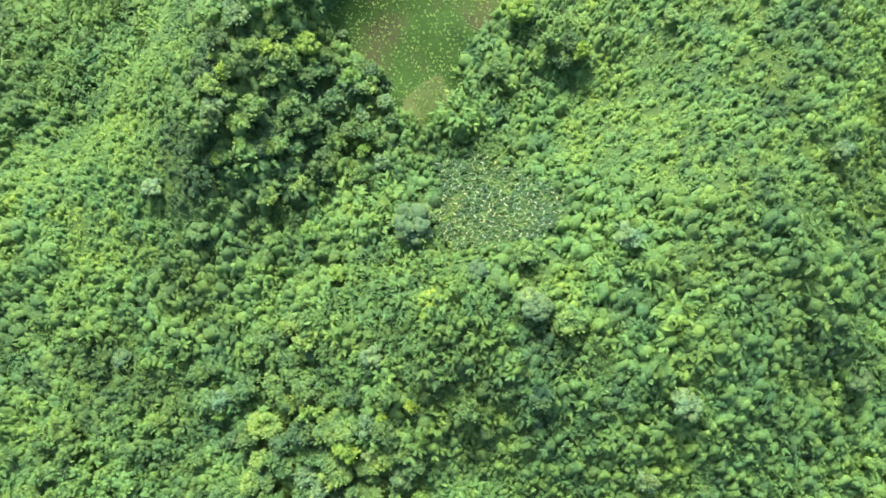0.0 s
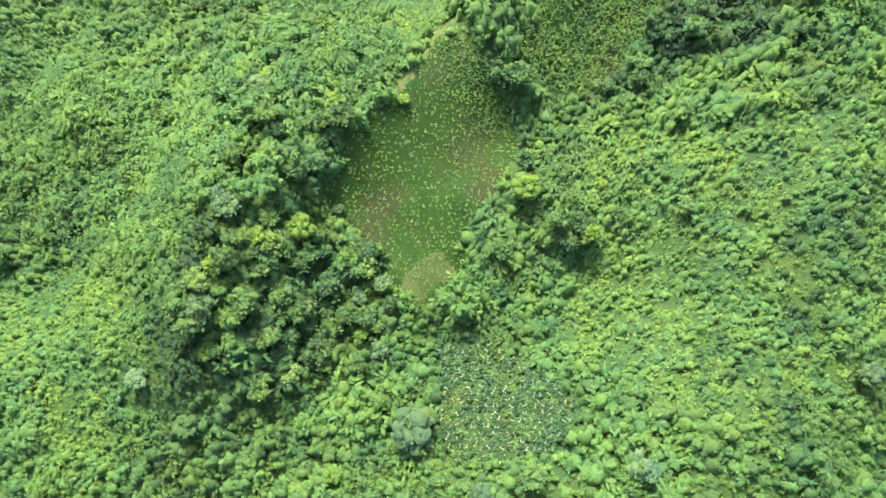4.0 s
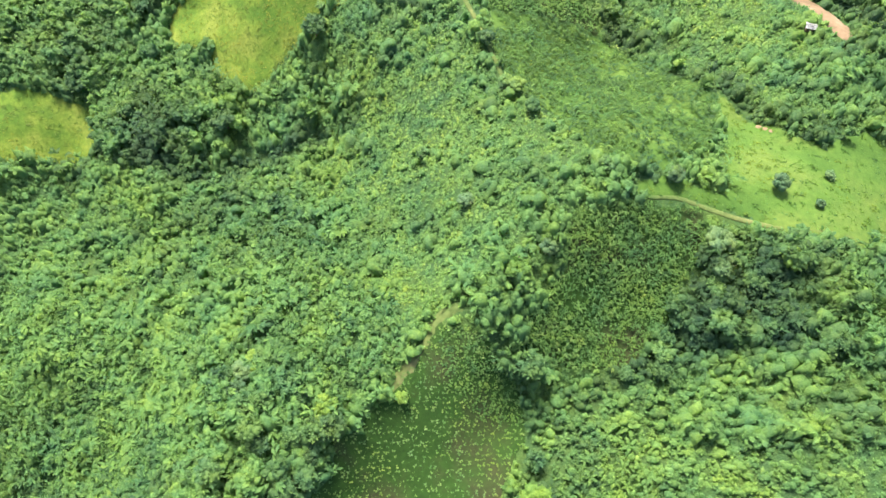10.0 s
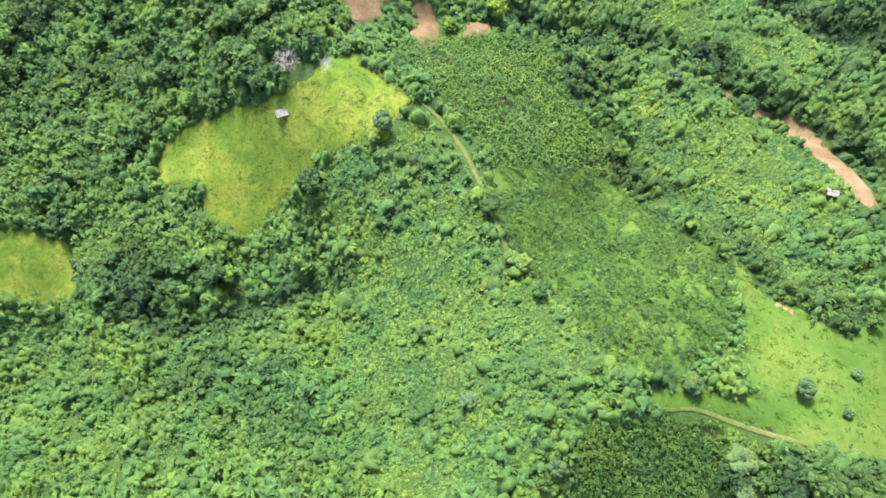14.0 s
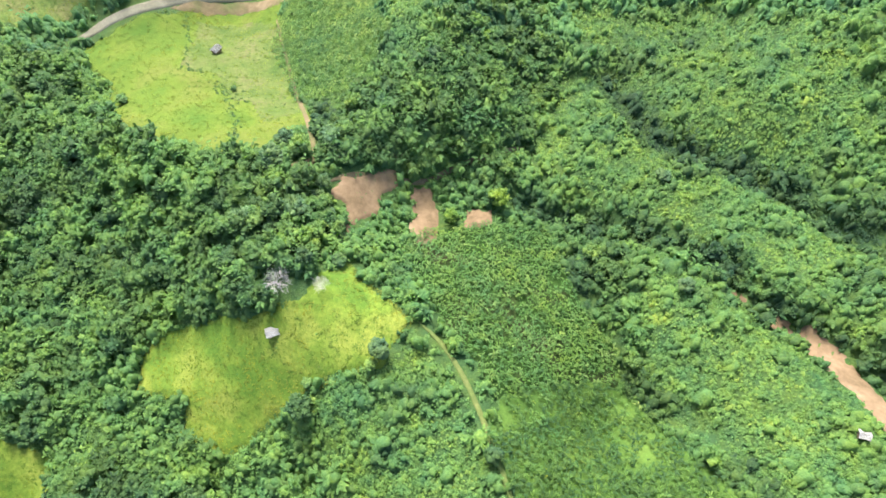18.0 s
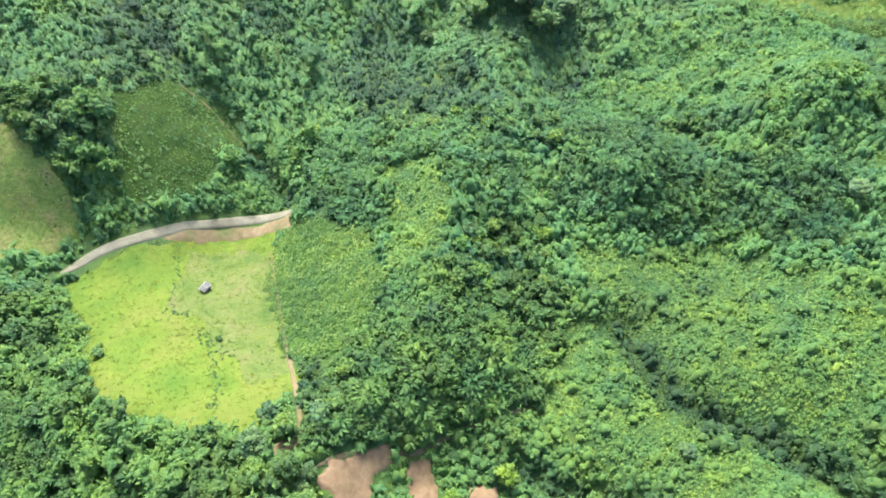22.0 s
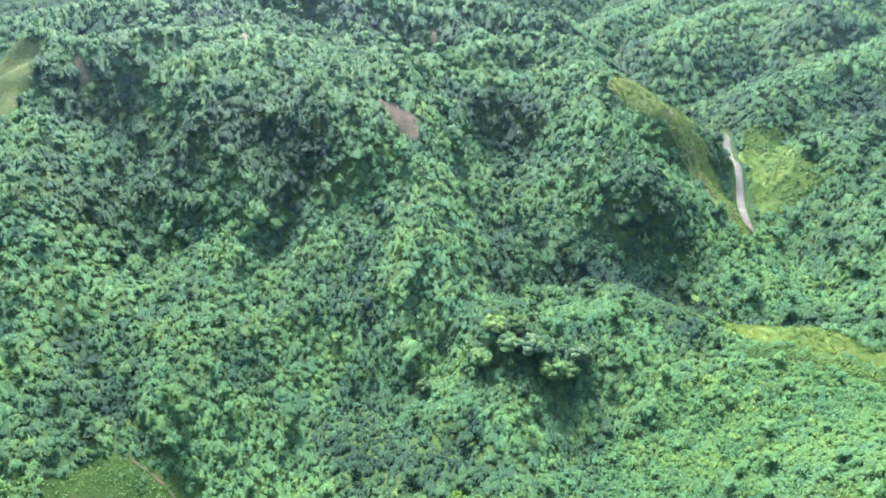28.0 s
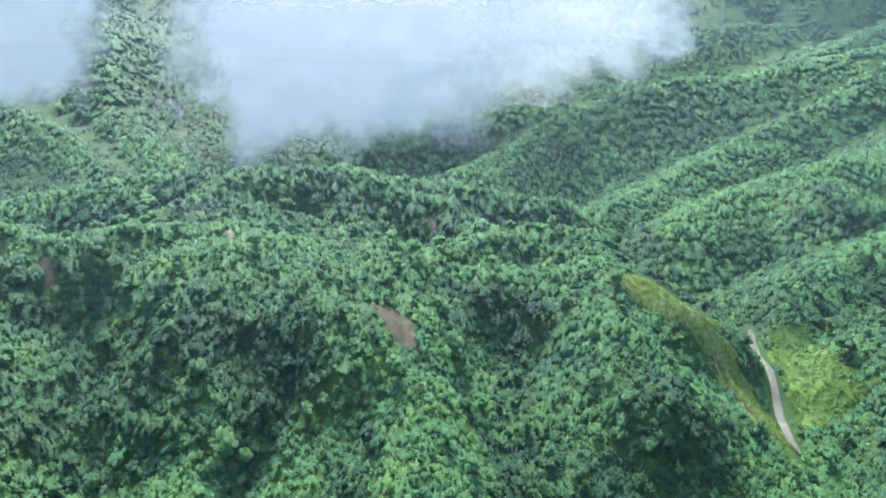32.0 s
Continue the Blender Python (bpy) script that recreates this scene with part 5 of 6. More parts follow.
for leaf, rest in ((LEAF, border[280:][by[border[280:]] < 285]), (LEAF_COOL, border[280:][by[border[280:]] >= 285])):
    plant_all("bamboo_thicket", bx[rest], by[rest], bs[rest], bt[rest], BAMBOOS, leaf, "feathery green bamboo thicket on the slope", "bamboo", hang=0.2, tall=rng.uniform(1.0, 1.5, len(rest)))


# crops
def crop(name, poly, step, size, tint0, label, shade=0.12, amount=1.0, gap=0.1, forms=MAIZE, row_bend=0.4):
    px, py = [p[0] for p in poly], [p[1] for p in poly]
    x, y = scatter(min(px), max(px), min(py), max(py), step, 0.3)
    k = in_any(x, y, [poly], amount) & (rng.random(len(x)) > gap + 0.5 * smooth(0.55, 0.75, fbm(x, y, 8, 3, 91)))
    x, y = x[k], y[k]
    return plant_all(name, x, y, size * rng.uniform(0.6, 1.3, len(x)), tint0 + 0.4 * (fbm(x, y, 10, 3, 92) - 0.5) + rng.normal(0, shade, len(x)), forms, LEAF_CROP, label, "crop", crisp=True)


crop("young_crop", CROP_PATCH, 0.88, 0.85, 0.74, "small pale green crop plants dotted over dark soil", gap=0.15, forms=SEEDLINGS)
crop("young_crop", MOUND, 0.95, 0.6, 0.75, "thin pale green crop plants on the dry mound", gap=0.25, forms=SEEDLINGS)
crop("tall_crop", CROP_DENSE, 0.85, 1.2, 0.5, "taller dark crop plants at the plot's upper end", forms=SEEDLINGS)
x, y = scatter(-2, 24, 21, 45, 1.12, 0.3)
k = in_any(x, y, [STARS], 1.6)
x, y = x[k], y[k]
s = rng.uniform(0.8, 1.35, len(x))
plant_all("leafy_crop", x, y, 1.1 * s, 0.1 + rng.normal(0, 0.18, len(x)), variants(star_form, 6, 31, n=11, long=0.95, slim=0.42, rise=1.1), LEAF_CROP, "stand of dark broad-leaved crop plants", "crop")
k = rng.random(len(x)) < 0.92
x, y, s = x[k], y[k], s[k]
plant_all("crop_tops", x, y, 0.9 * s, 0.35 + rng.normal(0, 0.3, len(x)), variants(star_form, 6, 32, n=6, long=0.44, slim=0.62, rise=1.75), LEAF_PALE, "pale young leaves topping the broad-leaved crop", "crop", hang=0.0)
crop("slope_maize", MAIZE_SLOPE, 0.85, 1.55, 0.44, "maize plants on the steep dark slope", gap=0.02)
crop("dense_maize", MAIZE_TOP, 1.12, 1.95, 0.5, "dense green maize covering the spur", gap=0.0)
crop("thin_maize", MAIZE_LOW, 1.2, 2.1, 0.22, "maize plants thinning out over grass", shade=0.18, amount=3.0, gap=0.08)
crop("spur_maize", SPUR_CROP, 0.98, 1.7, 0.55, "grey-green maize on the flank of the spur above the pasture", shade=0.22, amount=3.5, gap=0.12)
crop("ridge_maize", MAIZE_ROW, 1.5, 2.4, 0.45, "band of dark maize below the grassy spur", gap=0.0)
crop("plot_crop", DARK_PLOT, 1.0, 1.1, 0.5, "small crop plants on the dark plot above the road", gap=0.05, forms=SEEDLINGS)


LIFTED = (FIELD_E, BANK_E, STRIP_E, GRASS_N)


def tufts(name, poly, step, size, tint0, label, gap=0.15):
    px, py = [p[0] for p in poly], [p[1] for p in poly]
    x, y = scatter(min(px), max(px), min(py), max(py), step)
    k = in_any(x, y, [poly], 0.6) & (rng.random(len(x)) > gap)
    for line, w in WAYS:
        k &= along(x, y, line) > w * 0.8
    x, y = x[k], y[k]
    return plant_all(name, x, y, size * rng.uniform(0.6, 1.4, len(x)), tint0 + 0.9 * (fbm(x, y, 9, 4, 95) - 0.5) + rng.normal(0, 0.1, len(x)), TUFTS, LEAF_GRASS, label, "grass", sink=-0.35 if poly in LIFTED else 0.1, tall=rng.uniform(0.5, 1.0, len(x)))


TUFTS = variants(star_form, 5, 11, n=5, long=0.55, slim=0.5, rise=0.3)
tufts("rice", YELLOW_A, 0.62, 1.0, 0.62, "yellow-green rice plants of the sloping field")
tufts("rice", YELLOW_B, 0.75, 1.0, 0.6, "pale yellow-green rice of the small field")
tufts("pasture_grass", YELLOW_C, 0.95, 1.1, 0.55, "bright tufted pasture grass", 0.3)
tufts("hill_grass", GRASS_HILL, 0.85, 1.1, 0.12, "short bright hill grass", 0.5)
tufts("hill_grass", MAIZE_LOW, 1.1, 1.0, 0.15, "bright grass between thin maize", 0.65)
tufts("bank_grass", BANK_E, 1.0, 1.5, 0.35, "long grass of the steep bank", 0.2)
tufts("valley_grass", FIELD_E, 1.1, 1.5, 0.25, "grass of the terraced valley field", 0.3)
tufts("crest_grass", GRASS_N, 0.85, 1.5, 0.38, "grass of the meadow on the crest", 0.3)
tufts("strip_grass", STRIP_E, 0.9, 1.4, 0.4, "grass along the narrow spur", 0.3)
tufts("fallow_grass", BROWN_FIELD, 0.95, 1.1, 0.6, "thin dry grass of the fallow field", 0.35)
tufts("clearing_grass", CLEARING_N, 1.8, 1.6, 0.7, "dry yellow grass of the clearing on the crest", 0.3)
tufts("mound_grass", MOUND, 0.8, 0.8, 0.6, "dry grass on the mound", 0.4)

def dotted(poly, count, lo, hi, tint0, label, seed):
    """Single low shrubs strewn over a field, thicker along its damp lines."""
    q = np.random.default_rng(seed)
    x = q.uniform(min(a[0] for a in poly), max(a[0] for a in poly), count)
    y = q.uniform(min(a[1] for a in poly), max(a[1] for a in poly), count)
    k = in_any(x, y, [poly], 1.0) & (q.random(count) < 0.25 + 0.75 * smooth(0.5, 0.62, fbm(x, y, 10, 3, seed)))
    x, y = x[k], y[k]
    return plant_all("field_shrubs", x, y, q.uniform(lo, hi, len(x)), tint0 + q.normal(0, 0.12, len(x)), SHRUBS, LEAF, label, "shrubs", sink=-0.3 if poly in LIFTED else 0.1)


dotted(CROP_PATCH, 1300, 0.22, 0.5, 0.45, "low green weeds between the young crop", 310)
dotted(GRASS_HILL, 4200, 0.25, 0.7, 0.58, "small green shrubs dotting the grassy hillside", 301)
dotted(YELLOW_C, 300, 0.25, 0.7, 0.55, "small dark shrubs strewn over the pasture", 302)
dotted(DRY_C, 500, 0.4, 0.9, 0.4, "scattered weeds on the dull part of the pasture", 303)
dotted(YELLOW_A, 420, 0.2, 0.7, 0.64, "small green shrubs in the rice field", 308)
dotted(HOLLOW, 160, 0.5, 1.1, 0.3, "dark scrub in the hollow of the pasture", 309)
dotted(SPUR_CROP, 900, 0.5, 1.7, 0.5, "bushes growing among the maize on the spur", 313)
dotted(SOIL_A, 420, 0.3, 1.0, 0.55, "green weeds on the washed red soil", 314)
dotted(MAIZE_LOW, 700, 0.4, 0.9, 0.5, "low shrubs among the thin maize", 304)
dotted(FIELD_E, 600, 0.6, 2.0, 0.55, "bushes on the terraced valley field", 305)
dotted(STRIP_E, 120, 0.5, 1.3, 0.5, "small bushes along the grassy spur", 311)
dotted(GRASS_N, 90, 0.5, 1.3, 0.55, "small bushes on the crest meadow", 312)
dotted(BANK_E, 360, 0.5, 1.4, 0.5, "bushes on the steep grassy bank", 306)
dotted(DARK_PLOT, 700, 0.4, 1.8, 0.5, "bushes spreading into the dark plot", 315)
dotted(BROWN_FIELD, 700, 0.3, 0.9, 0.45, "weeds of the fallow field", 307)
x, y = scatter(-54, -23, 257, 294, 0.95)
k = in_any(x, y, [SCRUB_C], 1.5)
x, y = x[k], y[k]
plant_all("field_edge_scrub", x, y, rng.uniform(0.5, 1.0, len(x)), 0.66 + rng.normal(0, 0.1, len(x)), SHRUBS, LEAF, "fine light scrub beside the pasture", "scrub")
ditch_x = np.concatenate([np.linspace(a[0], b[0], 22) for a, b in zip(DITCH, DITCH[1:])]) + rng.normal(0, 0.7, 22 * (len(DITCH) - 1))
ditch_y = np.concatenate([np.linspace(a[1], b[1], 22) for a, b in zip(DITCH, DITCH[1:])]) + rng.normal(0, 0.7, 22 * (len(DITCH) - 1))
plant_all("ditch_scrub", ditch_x, ditch_y, rng.uniform(0.4, 1.25, len(ditch_x)), 0.36 + rng.normal(0, 0.12, len(ditch_x)), SHRUBS, LEAF, "line of dark scrub along the pasture's ditch", "scrub")

# forest of the farther slopes
for y0, y1, step in ((345, 400, 2.5), (400, 470, 3.0), (470, 560, 3.8), (560, 720, 5.2)):
    x, y = scatter(-390, 390, y0, y1, step)
    k = (np.abs(x) < half_width(y)) & clear(x, y, 1.2)
    x, y = x[k], y[k]
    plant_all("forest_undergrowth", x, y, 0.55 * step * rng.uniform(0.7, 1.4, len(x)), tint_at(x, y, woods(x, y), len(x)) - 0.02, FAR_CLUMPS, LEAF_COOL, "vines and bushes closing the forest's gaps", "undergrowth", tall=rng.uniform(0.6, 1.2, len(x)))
for y0, y1, step, size0 in ((345, 440, 2.75, 1.6), (440, 560, 3.05, 1.85), (560, 720, 3.6, 2.0)):
    x, y = scatter(-400, 400, y0, y1, step)
    k = (np.abs(x) < half_width(y)) & clear(x, y, 1.2)
    x, y = x[k], y[k]
    w = woods(x, y)
    s = size0 * rng.uniform(0.7, 1.35, len(x)) * (0.75 + 0.5 * fbm(x, y, 12, 2, 75))
    s = s * np.where(in_any(x, y, LIGHT_SLOPES, 5.0), 0.8, 1.0) * np.where(rng.random(len(x)) < 0.08, 1.5, 1.0)
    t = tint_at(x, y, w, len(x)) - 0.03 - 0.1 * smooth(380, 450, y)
    pick = (rng.random(len(x)) < 0.16) & (y0 < 500)
    i = np.nonzero(pick)[0]
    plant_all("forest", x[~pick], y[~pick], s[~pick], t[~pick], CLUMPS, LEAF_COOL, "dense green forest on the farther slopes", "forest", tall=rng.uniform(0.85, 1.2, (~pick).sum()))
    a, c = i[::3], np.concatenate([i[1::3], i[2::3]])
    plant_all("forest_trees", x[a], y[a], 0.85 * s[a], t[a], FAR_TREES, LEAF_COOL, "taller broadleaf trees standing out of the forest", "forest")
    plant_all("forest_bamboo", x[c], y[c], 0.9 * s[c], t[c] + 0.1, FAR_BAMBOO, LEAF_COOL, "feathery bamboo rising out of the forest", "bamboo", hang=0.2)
for y0, y1, step, size0 in ((720, 1000, 4.8, 3.6), (1000, 1650, 7.5, 4.2)):
    x, y = scatter(-1500, 1500, y0, y1, step)
    k = np.abs(x) < half_width(y)
    x, y = x[k], y[k]
    wood = fbm(x, y, 90, 4, 101) - 0.3 * np.exp(-ridge_lines(x, y)[1] / 14.0)
    k = rng.random(len(x)) < 0.9 + 0.1 * smooth(0.3, 0.5, wood)
    x, y, wood = x[k], y[k], wood[k]
    s = size0 * rng.uniform(0.6, 1.3, len(x))
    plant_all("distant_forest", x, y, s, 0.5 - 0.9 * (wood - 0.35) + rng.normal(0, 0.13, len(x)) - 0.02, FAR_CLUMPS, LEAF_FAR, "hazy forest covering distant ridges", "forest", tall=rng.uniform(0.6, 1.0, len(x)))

# woods beyond the sides of the valley
x, y = scatter(-420, 420, -160, 700, 8.5)
k = (np.abs(x) > half_width(y) - 3) | (y < -36)
x, y = x[k], y[k]
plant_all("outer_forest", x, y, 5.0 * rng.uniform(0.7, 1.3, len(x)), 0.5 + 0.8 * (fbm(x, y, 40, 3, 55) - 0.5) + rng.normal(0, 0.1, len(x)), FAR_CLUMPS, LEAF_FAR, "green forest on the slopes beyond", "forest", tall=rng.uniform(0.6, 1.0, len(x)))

# single trees that stand out
SINGLE_TREES = [
    ("lime", -27, 64, 1.75), ("lime", -44, 41, 1.3), ("lime", 16, 72, 2.0), ("broad", 30, 132, 1.3), ("grey", 43, 131, 1.15), ("grey", 64, 130, 1.15),
    ("broad", 15, 155, 1.3), ("broad", 18, 149, 1.1), ("broad", -5, 142, 0.9), ("grey", 4, 128, 1.0), ("grey", 50, 118, 1.7), ("lime", 62, 114, 1.5),
    ("lime", 13, 113, 1.4), ("grey", 19, 117, 1.1), ("grey", -14, 188, 1.5), ("broad", -16, 185, 1.0), ("broad", -30, 182, 0.8), ("broad", -5, 197, 0.9),
]
SINGLE_TREES += [
    ("grey", -41, 244, 1.6), ("broad", -92, 263, 1.0), ("broad", -34, 251, 1.1), ("grey", -25, 255, 0.9), ("grey", -3, 270, 1.4), ("broad", 9, 167, 1.2), ("broad", 13, 156, 1.0),
    ("broad", -24, 209, 1.1), ("grey", -21, 69, 0.75), ("lime", -8, 90, 0.8), ("lime", 8, 283, 1.7), ("lime", 4, 292, 1.4), ("grey", 57, 237, 1.2),
    ("grey", 115, 306, 2.0), ("grey", 56, 205, 1.3), ("broad", 20, 394, 2.9), ("grey", 27, 393, 2.8), ("broad", 12, 391, 2.5), ("broad", 16, 400, 2.6), ("lime", -21, 89, 1.3),
]
SINGLE_TREES += [
    ("broad", -49, 27, 1.5), ("lime", -27, 27, 1.3), ("lime", -2, 12, 1.4), ("grey", 15, 11, 1.5), ("lime", -45, -8, 1.4), ("lime", -21, 19, 1.2), ("grey", 6, 17, 1.3),
    ("grey", 68, 36, 1.3), ("grey", 76, -2, 1.6), ("grey", -58, 36, 1.3), ("grey", -13, 2, 1.4), ("broad", 44, 67, 1.1), ("broad", -36, -11, 1.7), ("lime", -36, 97, 1.2),
]
SINGLE_TREES += [
    ("grey", -5, 26, 2.7), ("grey", 16, 10, 1.6), ("lime", -3, 10, 1.3), ("broad", -13, 1, 1.4), ("grey", 40, -6, 1.6), ("grey", -8, -20, 1.3), ("grey", -67, 2, 1.4),
    ("broad", -91, 263, 0.75), ("broad", -93, 266, 0.55), ("broad", -61, 268, 0.6), ("grey", -40, 243, 1.0), ("broad", 40, 389, 2.2), ("grey", 44, 394, 2.0), ("grey", 76, 133, 0.7), ("grey", 71, 126, 0.6), ("grey", -38, 95, 1.3), ("broad", 34, 387, 2.6), ("broad", 24, 400, 2.4), ("broad", 33, 395, 2.0), ("grey", -7, 388, 1.5),
]
TREE_LOOK = {
    "lime": ("lime_tree", LEAF_LIME, "bright yellow-green broadleaf tree standing out of the scrub"),
    "grey": ("grey_leaved_tree", LEAF_BLUE, "single grey-green tree with a soft rounded crown"),
    "broad": ("broadleaf_tree", LEAF_TREE, "single dark green broadleaf tree with a full crown"),
}
for look_of in ("lime", "grey", "broad"):
    tree_name, leaf, label = TREE_LOOK[look_of]
    rows = [q for q in SINGLE_TREES if q[0] == look_of]
    masters = [plant_thing(tree_name, [("trunk", trunk_mesh("trunk", 1.7, 0.15, BARK, r)), ("crown", form_mesh("crown", tree_form(r, lobes=26, sprays=200, leaf=0.34, high=1.7), leaf))],
                           label, "tree", "single trees") for _ in range(4)]
    place_copies(masters, [q[1] for q in rows], [q[2] for q in rows], [q[3] for q in rows], r)


def bare_tree(x, y, high, label):
    """A leafless tree: trunk, limbs and a haze of pale twigs."""
    root = tagged(new("bare_tree"), label, "tree")
    limbs = trunk_mesh("trunk", high * 0.55, 0.1, PALE_BARK, r, limbs=11, reach=high * 0.42)
    new("trunk", limbs).parent = root
    tips = []
    for k in range(260):
        d = sphere_points(1, r, 0.0)[0]
        c = np.array([0, 0, high * 0.55]) + d * high * r.uniform(0.12, 0.4)
        e = c + (d + r.normal(0, 0.4, 3)) * high * 0.14
        s = np.cross(d, r.normal(0, 1, 3))
        s = s / np.linalg.norm(s) * 0.028
        tips.append(np.stack([c - s, e - s * 0.4, e + s * 0.4, c + s]))
    new("twigs", form_mesh("twigs", quads(np.array(tips)), PALE_BARK)).parent = root
    root.matrix_basis = stand(x, y, 1.0, r.uniform(0, 360))


bare_tree(-36, 202, 6.5, "leafless pale grey tree at the edge of the rice field")
bare_tree(-27, 202, 4.2, "thin leafless tree with fine grey twigs in the field")


# field huts
def box_part(name, size, at, mat, root, turn=(0, 0, 0), bevel=0.02):
    bm = bmesh.new()
    bmesh.ops.create_cube(bm, size=1.0)
    bmesh.ops.scale(bm, vec=size, verts=bm.verts)
    bmesh.ops.bevel(bm, geom=bm.edges[:], offset=bevel, segments=1, affect="EDGES")
    me = bpy.data.meshes.new(name)
    bm.to_mesh(me)
    bm.free()
    me.materials.append(mat)
    ob = new(name, me)
    ob.parent = root
    ob.matrix_basis = pose(*at, *turn)
    return ob


def roof_sheet(name, width, depth, root, at, turn):
    """One corrugated roof sheet with real ribs."""
    bm = bmesh.new()
    n = 22
    rows = []
    for y in (-depth / 2, 0.0, depth / 2):
        rows.append([bm.verts.new((width * (k / n - 0.5), y, 0.03 * math.cos(k * math.pi) - 0.02 * (y == 0.0))) for k in range(n + 1)])
    for a, b in zip(rows, rows[1:]):
        for k in range(n):
            bm.faces.new((a[k], a[k + 1], b[k + 1], b[k]))
    bmesh.ops.solidify(bm, geom=bm.faces[:], thickness=0.02)
    me = bpy.data.meshes.new(name)
    bm.to_mesh(me)
    bm.free()
    me.materials.append(ROOF_TIN)
    ob = new(name, me)
    ob.parent = root
    ob.matrix_basis = pose(*at, *turn)


def hut(x, y, turn, wide, deep, label):
    root = tagged(new("field_hut"), label, "hut", "field huts")
    slope = 24
    rise = deep / 2 * math.tan(radians(slope))
    for sx in (-1, 1):
        for sy in (-1, 1):
            box_part("post", (0.12, 0.12, 2.2), (sx * (wide / 2 - 0.25), sy * (deep / 2 - 0.3), 0.55), PLANK, root)
    floor_part = box_part("floor", (wide - 0.3, deep - 0.4, 0.1), (0, 0, 0.4), PLANK, root)
    for k in range(8):
        box_part("board", ((wide - 0.36) / 8 - 0.02, deep - 0.44, 0.03), (-(wide - 0.36) / 2 + (k + 0.5) * (wide - 0.36) / 8, 0, 0.068), PLANK, floor_part, bevel=0.005)
    box_part("back_wall", (wide - 0.4, 0.05, 1.1), (0, deep / 2 - 0.3, 0.95), PLANK, root)
    for sx in (-1, 1):
        box_part("side_wall", (0.05, deep - 0.75, 0.9), (sx * (wide / 2 - 0.25), 0, 0.85), PLANK, root)
    box_part("ridge_beam", (wide + 0.2, 0.1, 0.1), (0, 0, 1.58 + rise * 0.93), PLANK, root)
    length = deep / 2 / math.cos(radians(slope)) + 0.25
    for sy in (-1, 1):
        for k in range(3):
            roof_sheet("roof_sheet", (wide + 0.5) / 3 + 0.04, length, root, ((k - 1) * (wide + 0.5) / 3, sy * (deep / 4 + 0.05), 1.66 + rise / 2 + 0.006 * k - 0.02), (-sy * slope, 0, 0))
    low = min((SLOPE @ Vector((x + a, y + b, float(height(x + a, y + b))))).z for a in (-1.2, 1.2) for b in (-1.0, 1.0))
    at = SLOPE @ Vector((x, y, float(height(x, y))))
    root.matrix_basis = pose(at.x, at.y, low + 0.45, 0, 0, turn)
    return root


hut(-38, 193, 20, 2.4, 2.1, "small field hut with a pale corrugated roof in the rice field")
hut(82, 171, -15, 1.9, 1.6, "small grey-roofed hut beside the orange landslide")
hut(-71, 287, 62, 2.7, 2.3, "small hut with a shiny grey roof in the pasture")


# low cloud and haze over the farther valleys
def vapour(name, strength, noise_size, colour, low, high, torn=1.0):
    """Vapour that thins out from the middle of its sheet to the rim, torn by noise."""
    m, nt, bsdf, out = material(name)
    nt.nodes.remove(bsdf)
    at = nt.nodes.new("ShaderNodeAttribute")
    at.attribute_name = "body"
    n = mixed_noise(nt, 1.0 / noise_size, 6.0, 0.62)
    add = nt.nodes.new("ShaderNodeMath")
    add.operation = "ADD"
    nt.links.new(at.outputs["Fac"], add.inputs[0])
    gain = nt.nodes.new("ShaderNodeMath")
    gain.operation = "MULTIPLY_ADD"
    gain.inputs[1].default_value, gain.inputs[2].default_value = torn, 0.5 - 0.5 * torn
    nt.links.new(n, gain.inputs[0])
    nt.links.new(gain.outputs[0], add.inputs[1])
    rng_ = nt.nodes.new("ShaderNodeMapRange")
    rng_.interpolation_type = "SMOOTHSTEP"
    for k, v in ((1, low), (2, high), (3, 0.0), (4, strength)):
        rng_.inputs[k].default_value = v
    nt.links.new(add.outputs[0], rng_.inputs[0])
    d, t, tr, ms, ms2 = (nt.nodes.new("ShaderNode" + k) for k in ("BsdfDiffuse", "BsdfTranslucent", "BsdfTransparent", "MixShader", "MixShader"))
    d.inputs["Color"].default_value = t.inputs["Color"].default_value = (*colour, 1)
    ms.inputs[0].default_value = 0.45
    nt.links.new(d.outputs[0], ms.inputs[1])
    nt.links.new(t.outputs[0], ms.inputs[2])
    nt.links.new(rng_.outputs[0], ms2.inputs[0])
    nt.links.new(tr.outputs[0], ms2.inputs[1])
    nt.links.new(ms.outputs[0], ms2.inputs[2])
    nt.links.new(ms2.outputs[0], out.inputs["Surface"])
    return m


def vapour_sheet(name, mat, cx, cy, rx, ry, z, body, turn=0.0, swellz=6.0, n=34, seed=0, drape=False):
    """One billowing layer; body says how dense it is from the middle (1) to the rim (0)."""
    u = np.linspace(-1, 1, n)
    gu, gv = np.meshgrid(u, u)
    c, s = math.cos(radians(turn)), math.sin(radians(turn))
    gx, gy = cx + gu * rx * c - gv * ry * s, cy + gu * rx * s + gv * ry * c
    gz = z + (height(gx, gy) if drape else 0) + swellz * 2 * (fbm(gx, gy, 70, 3, 200 + seed) - 0.5) - 0.4 * swellz * (gu ** 2 + gv ** 2)
    i = (np.arange(n - 1)[:, None] * n + np.arange(n - 1)[None, :]).ravel()
    me = raw_mesh(name, np.stack([gx, gy, gz], -1).reshape(-1, 3), np.stack([i, i + 1, i + n + 1, i + n], -1).ravel(), 4, mat)
    at = me.attributes.new("body", "FLOAT", "POINT")
    at.data.foreach_set("value", body(gu, gv, gx, gy).ravel().astype(np.float32))
    return new(name, me)


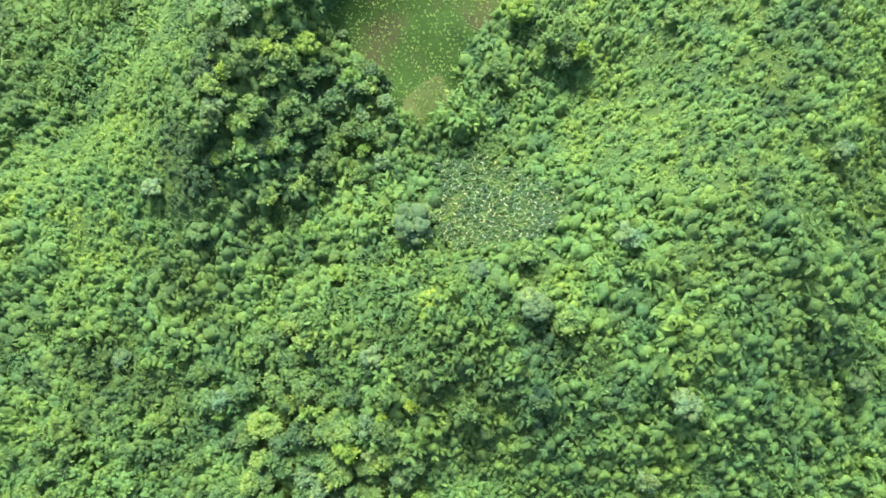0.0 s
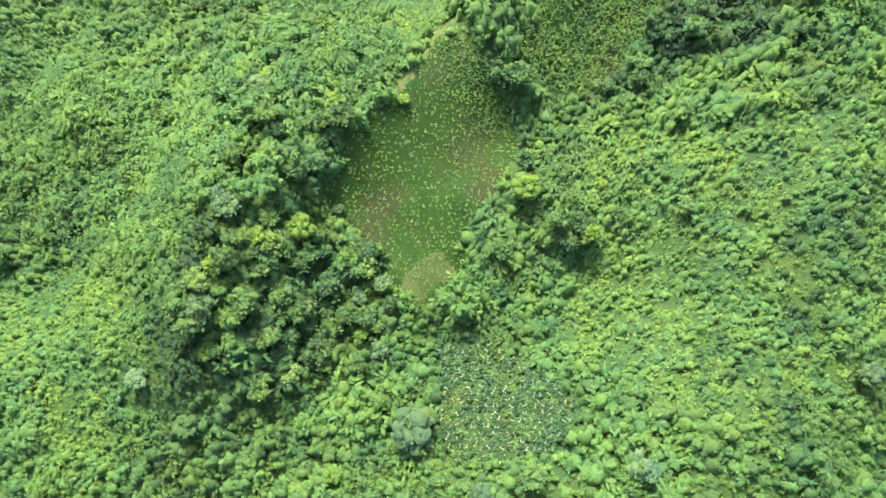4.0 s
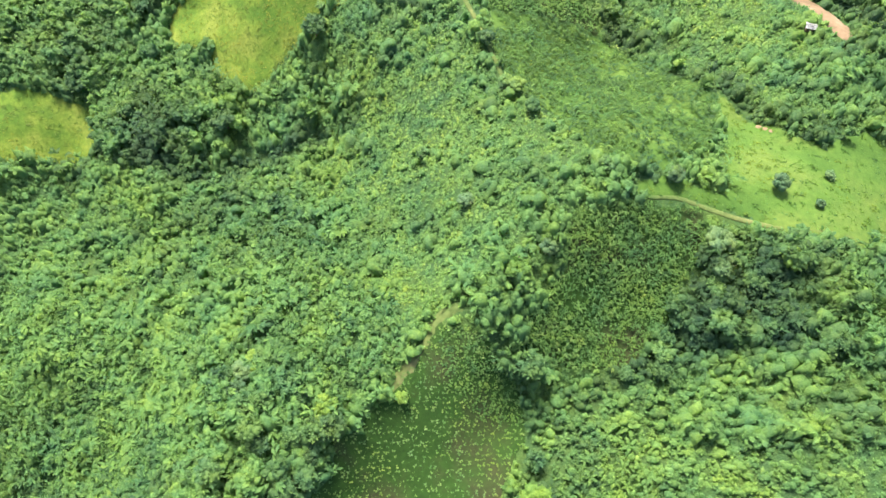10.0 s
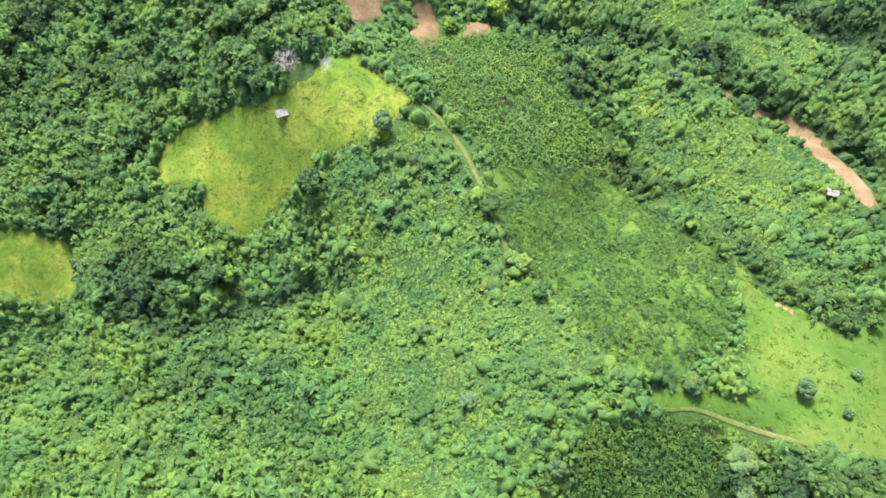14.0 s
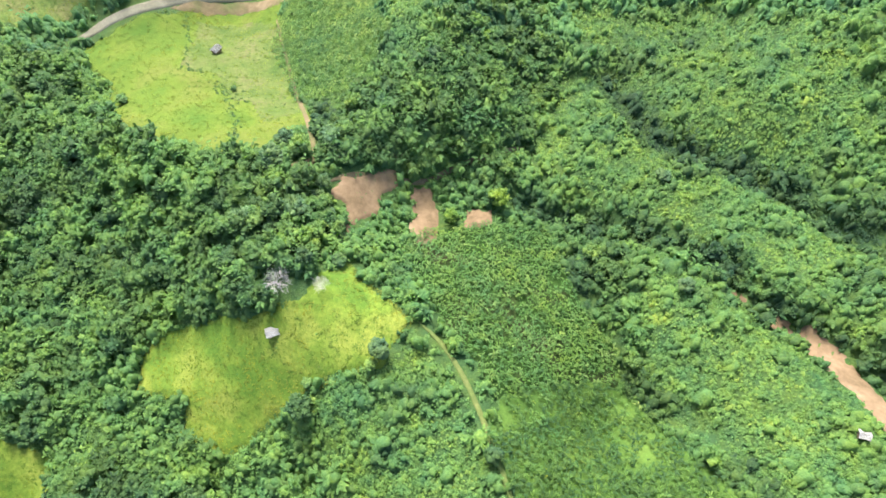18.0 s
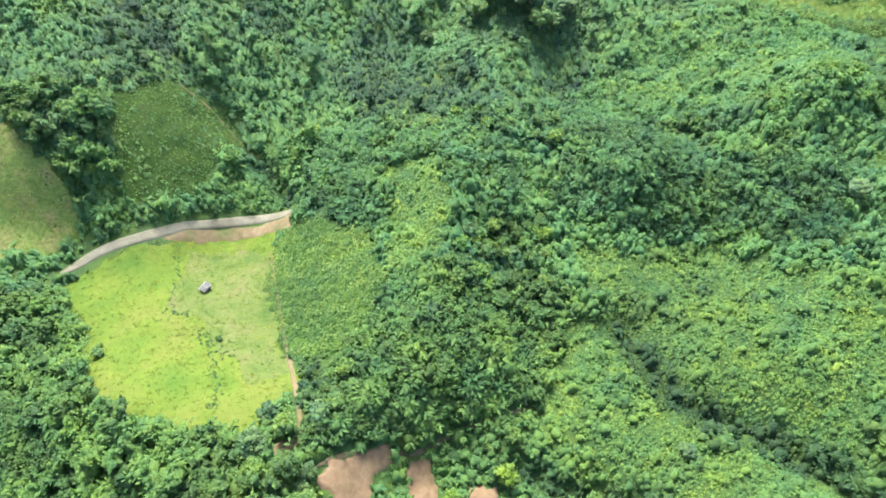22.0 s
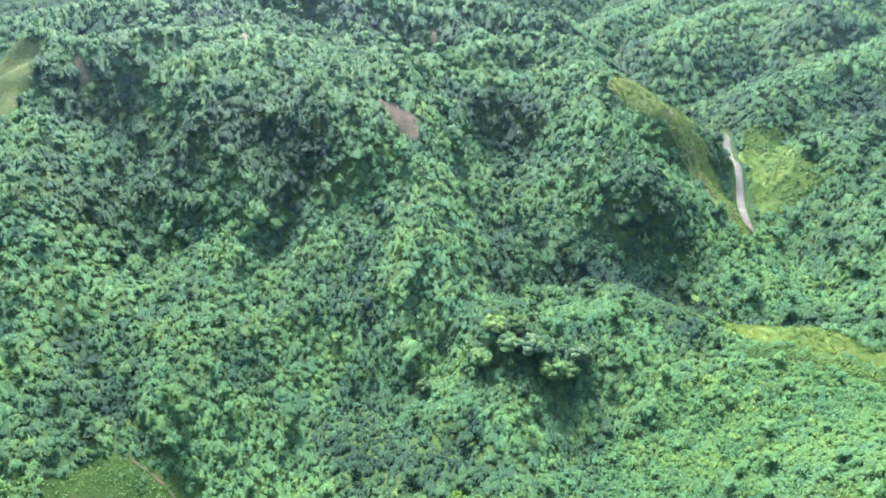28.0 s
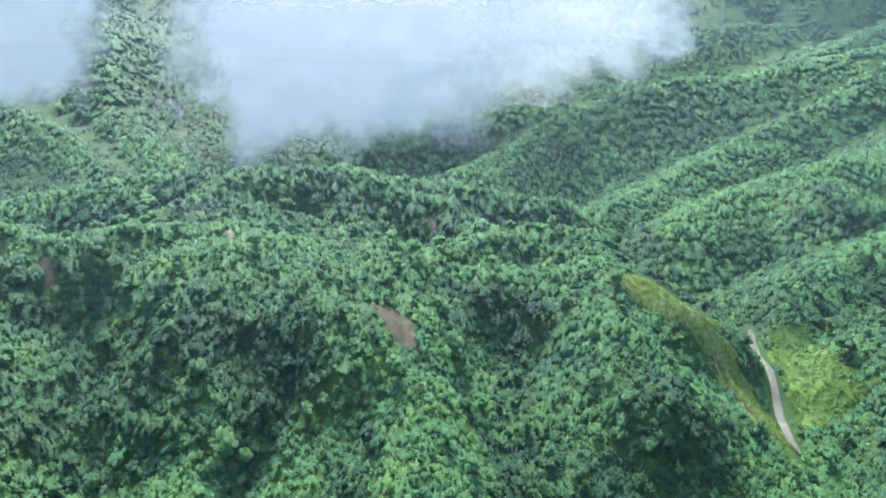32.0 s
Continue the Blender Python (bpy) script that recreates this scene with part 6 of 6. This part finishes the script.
def bank_of_cloud(name, mat, cx, foot, rx, low, rise, seed, n=40):
    """One leaning, billowing front of the cloud bank: dense in the middle, torn towards its rim."""
    u = np.linspace(-1, 1, n)
    gu, gv = np.meshgrid(u, u)
    gx = cx + gu * rx
    lean = (gv + 1) / 2
    gy = foot + 110 * lean + 26 * (fbm(gx, lean * 110, 60, 3, 210 + seed) - 0.5) + 25 * gu ** 2
    gz = low + rise * lean + 0.04 * (gx - cx)
    i = (np.arange(n - 1)[:, None] * n + np.arange(n - 1)[None, :]).ravel()
    me = raw_mesh(name, np.stack([gx, gy, gz], -1).reshape(-1, 3), np.stack([i, i + 1, i + n + 1, i + n], -1).ravel(), 4, mat)
    at = me.attributes.new("body", "FLOAT", "POINT")
    body = (1 - np.abs(gu) ** 2.2) * smooth(-1.0, 0.0, gv + 0.45 * (fbm(gx, gz, 40, 3, 220 + seed) - 0.5)) * smooth(1.0, 0.6, gv)
    at.data.foreach_set("value", (1.5 * body - 0.62).ravel().astype(np.float32))
    return new(name, me)


CLOUD = vapour("cloud_vapour", 0.95, 45, (0.94, 0.94, 0.94), 0.3, 1.15, 2.0)
cloud = tagged(new("low_cloud"), "bright white cloud bank drifting low behind the ridge", "cloud")
cloud.matrix_basis = SLOPE
for k, (cx, foot, rx, low, rise) in enumerate(((-70, 655, 145, -26, 116), (-54, 695, 185, -24, 132), (-24, 745, 230, -24, 150), (85, 800, 165, -4, 80), (-335, 700, 115, -24, 120))):
    bank_of_cloud("billow", CLOUD, cx, foot, rx, low, rise, k).parent = cloud
HAZE = vapour("valley_haze", 0.055, 400, (0.36, 0.52, 0.66), 0.5, 1.5)
haze = tagged(new("valley_haze"), "thin bluish haze lying over the far valleys", "haze")
haze.matrix_basis = SLOPE
for k, (y0, y1, z) in enumerate(((290, 640, 46), (540, 740, 72))):
    vapour_sheet("veil", HAZE, 0, 2400, 3000, 2150, z, lambda u, v, x, y: smooth(y0, y1, y) * 0.95 - 0.05, 0, 0.0, 60, 20 + k).parent = haze
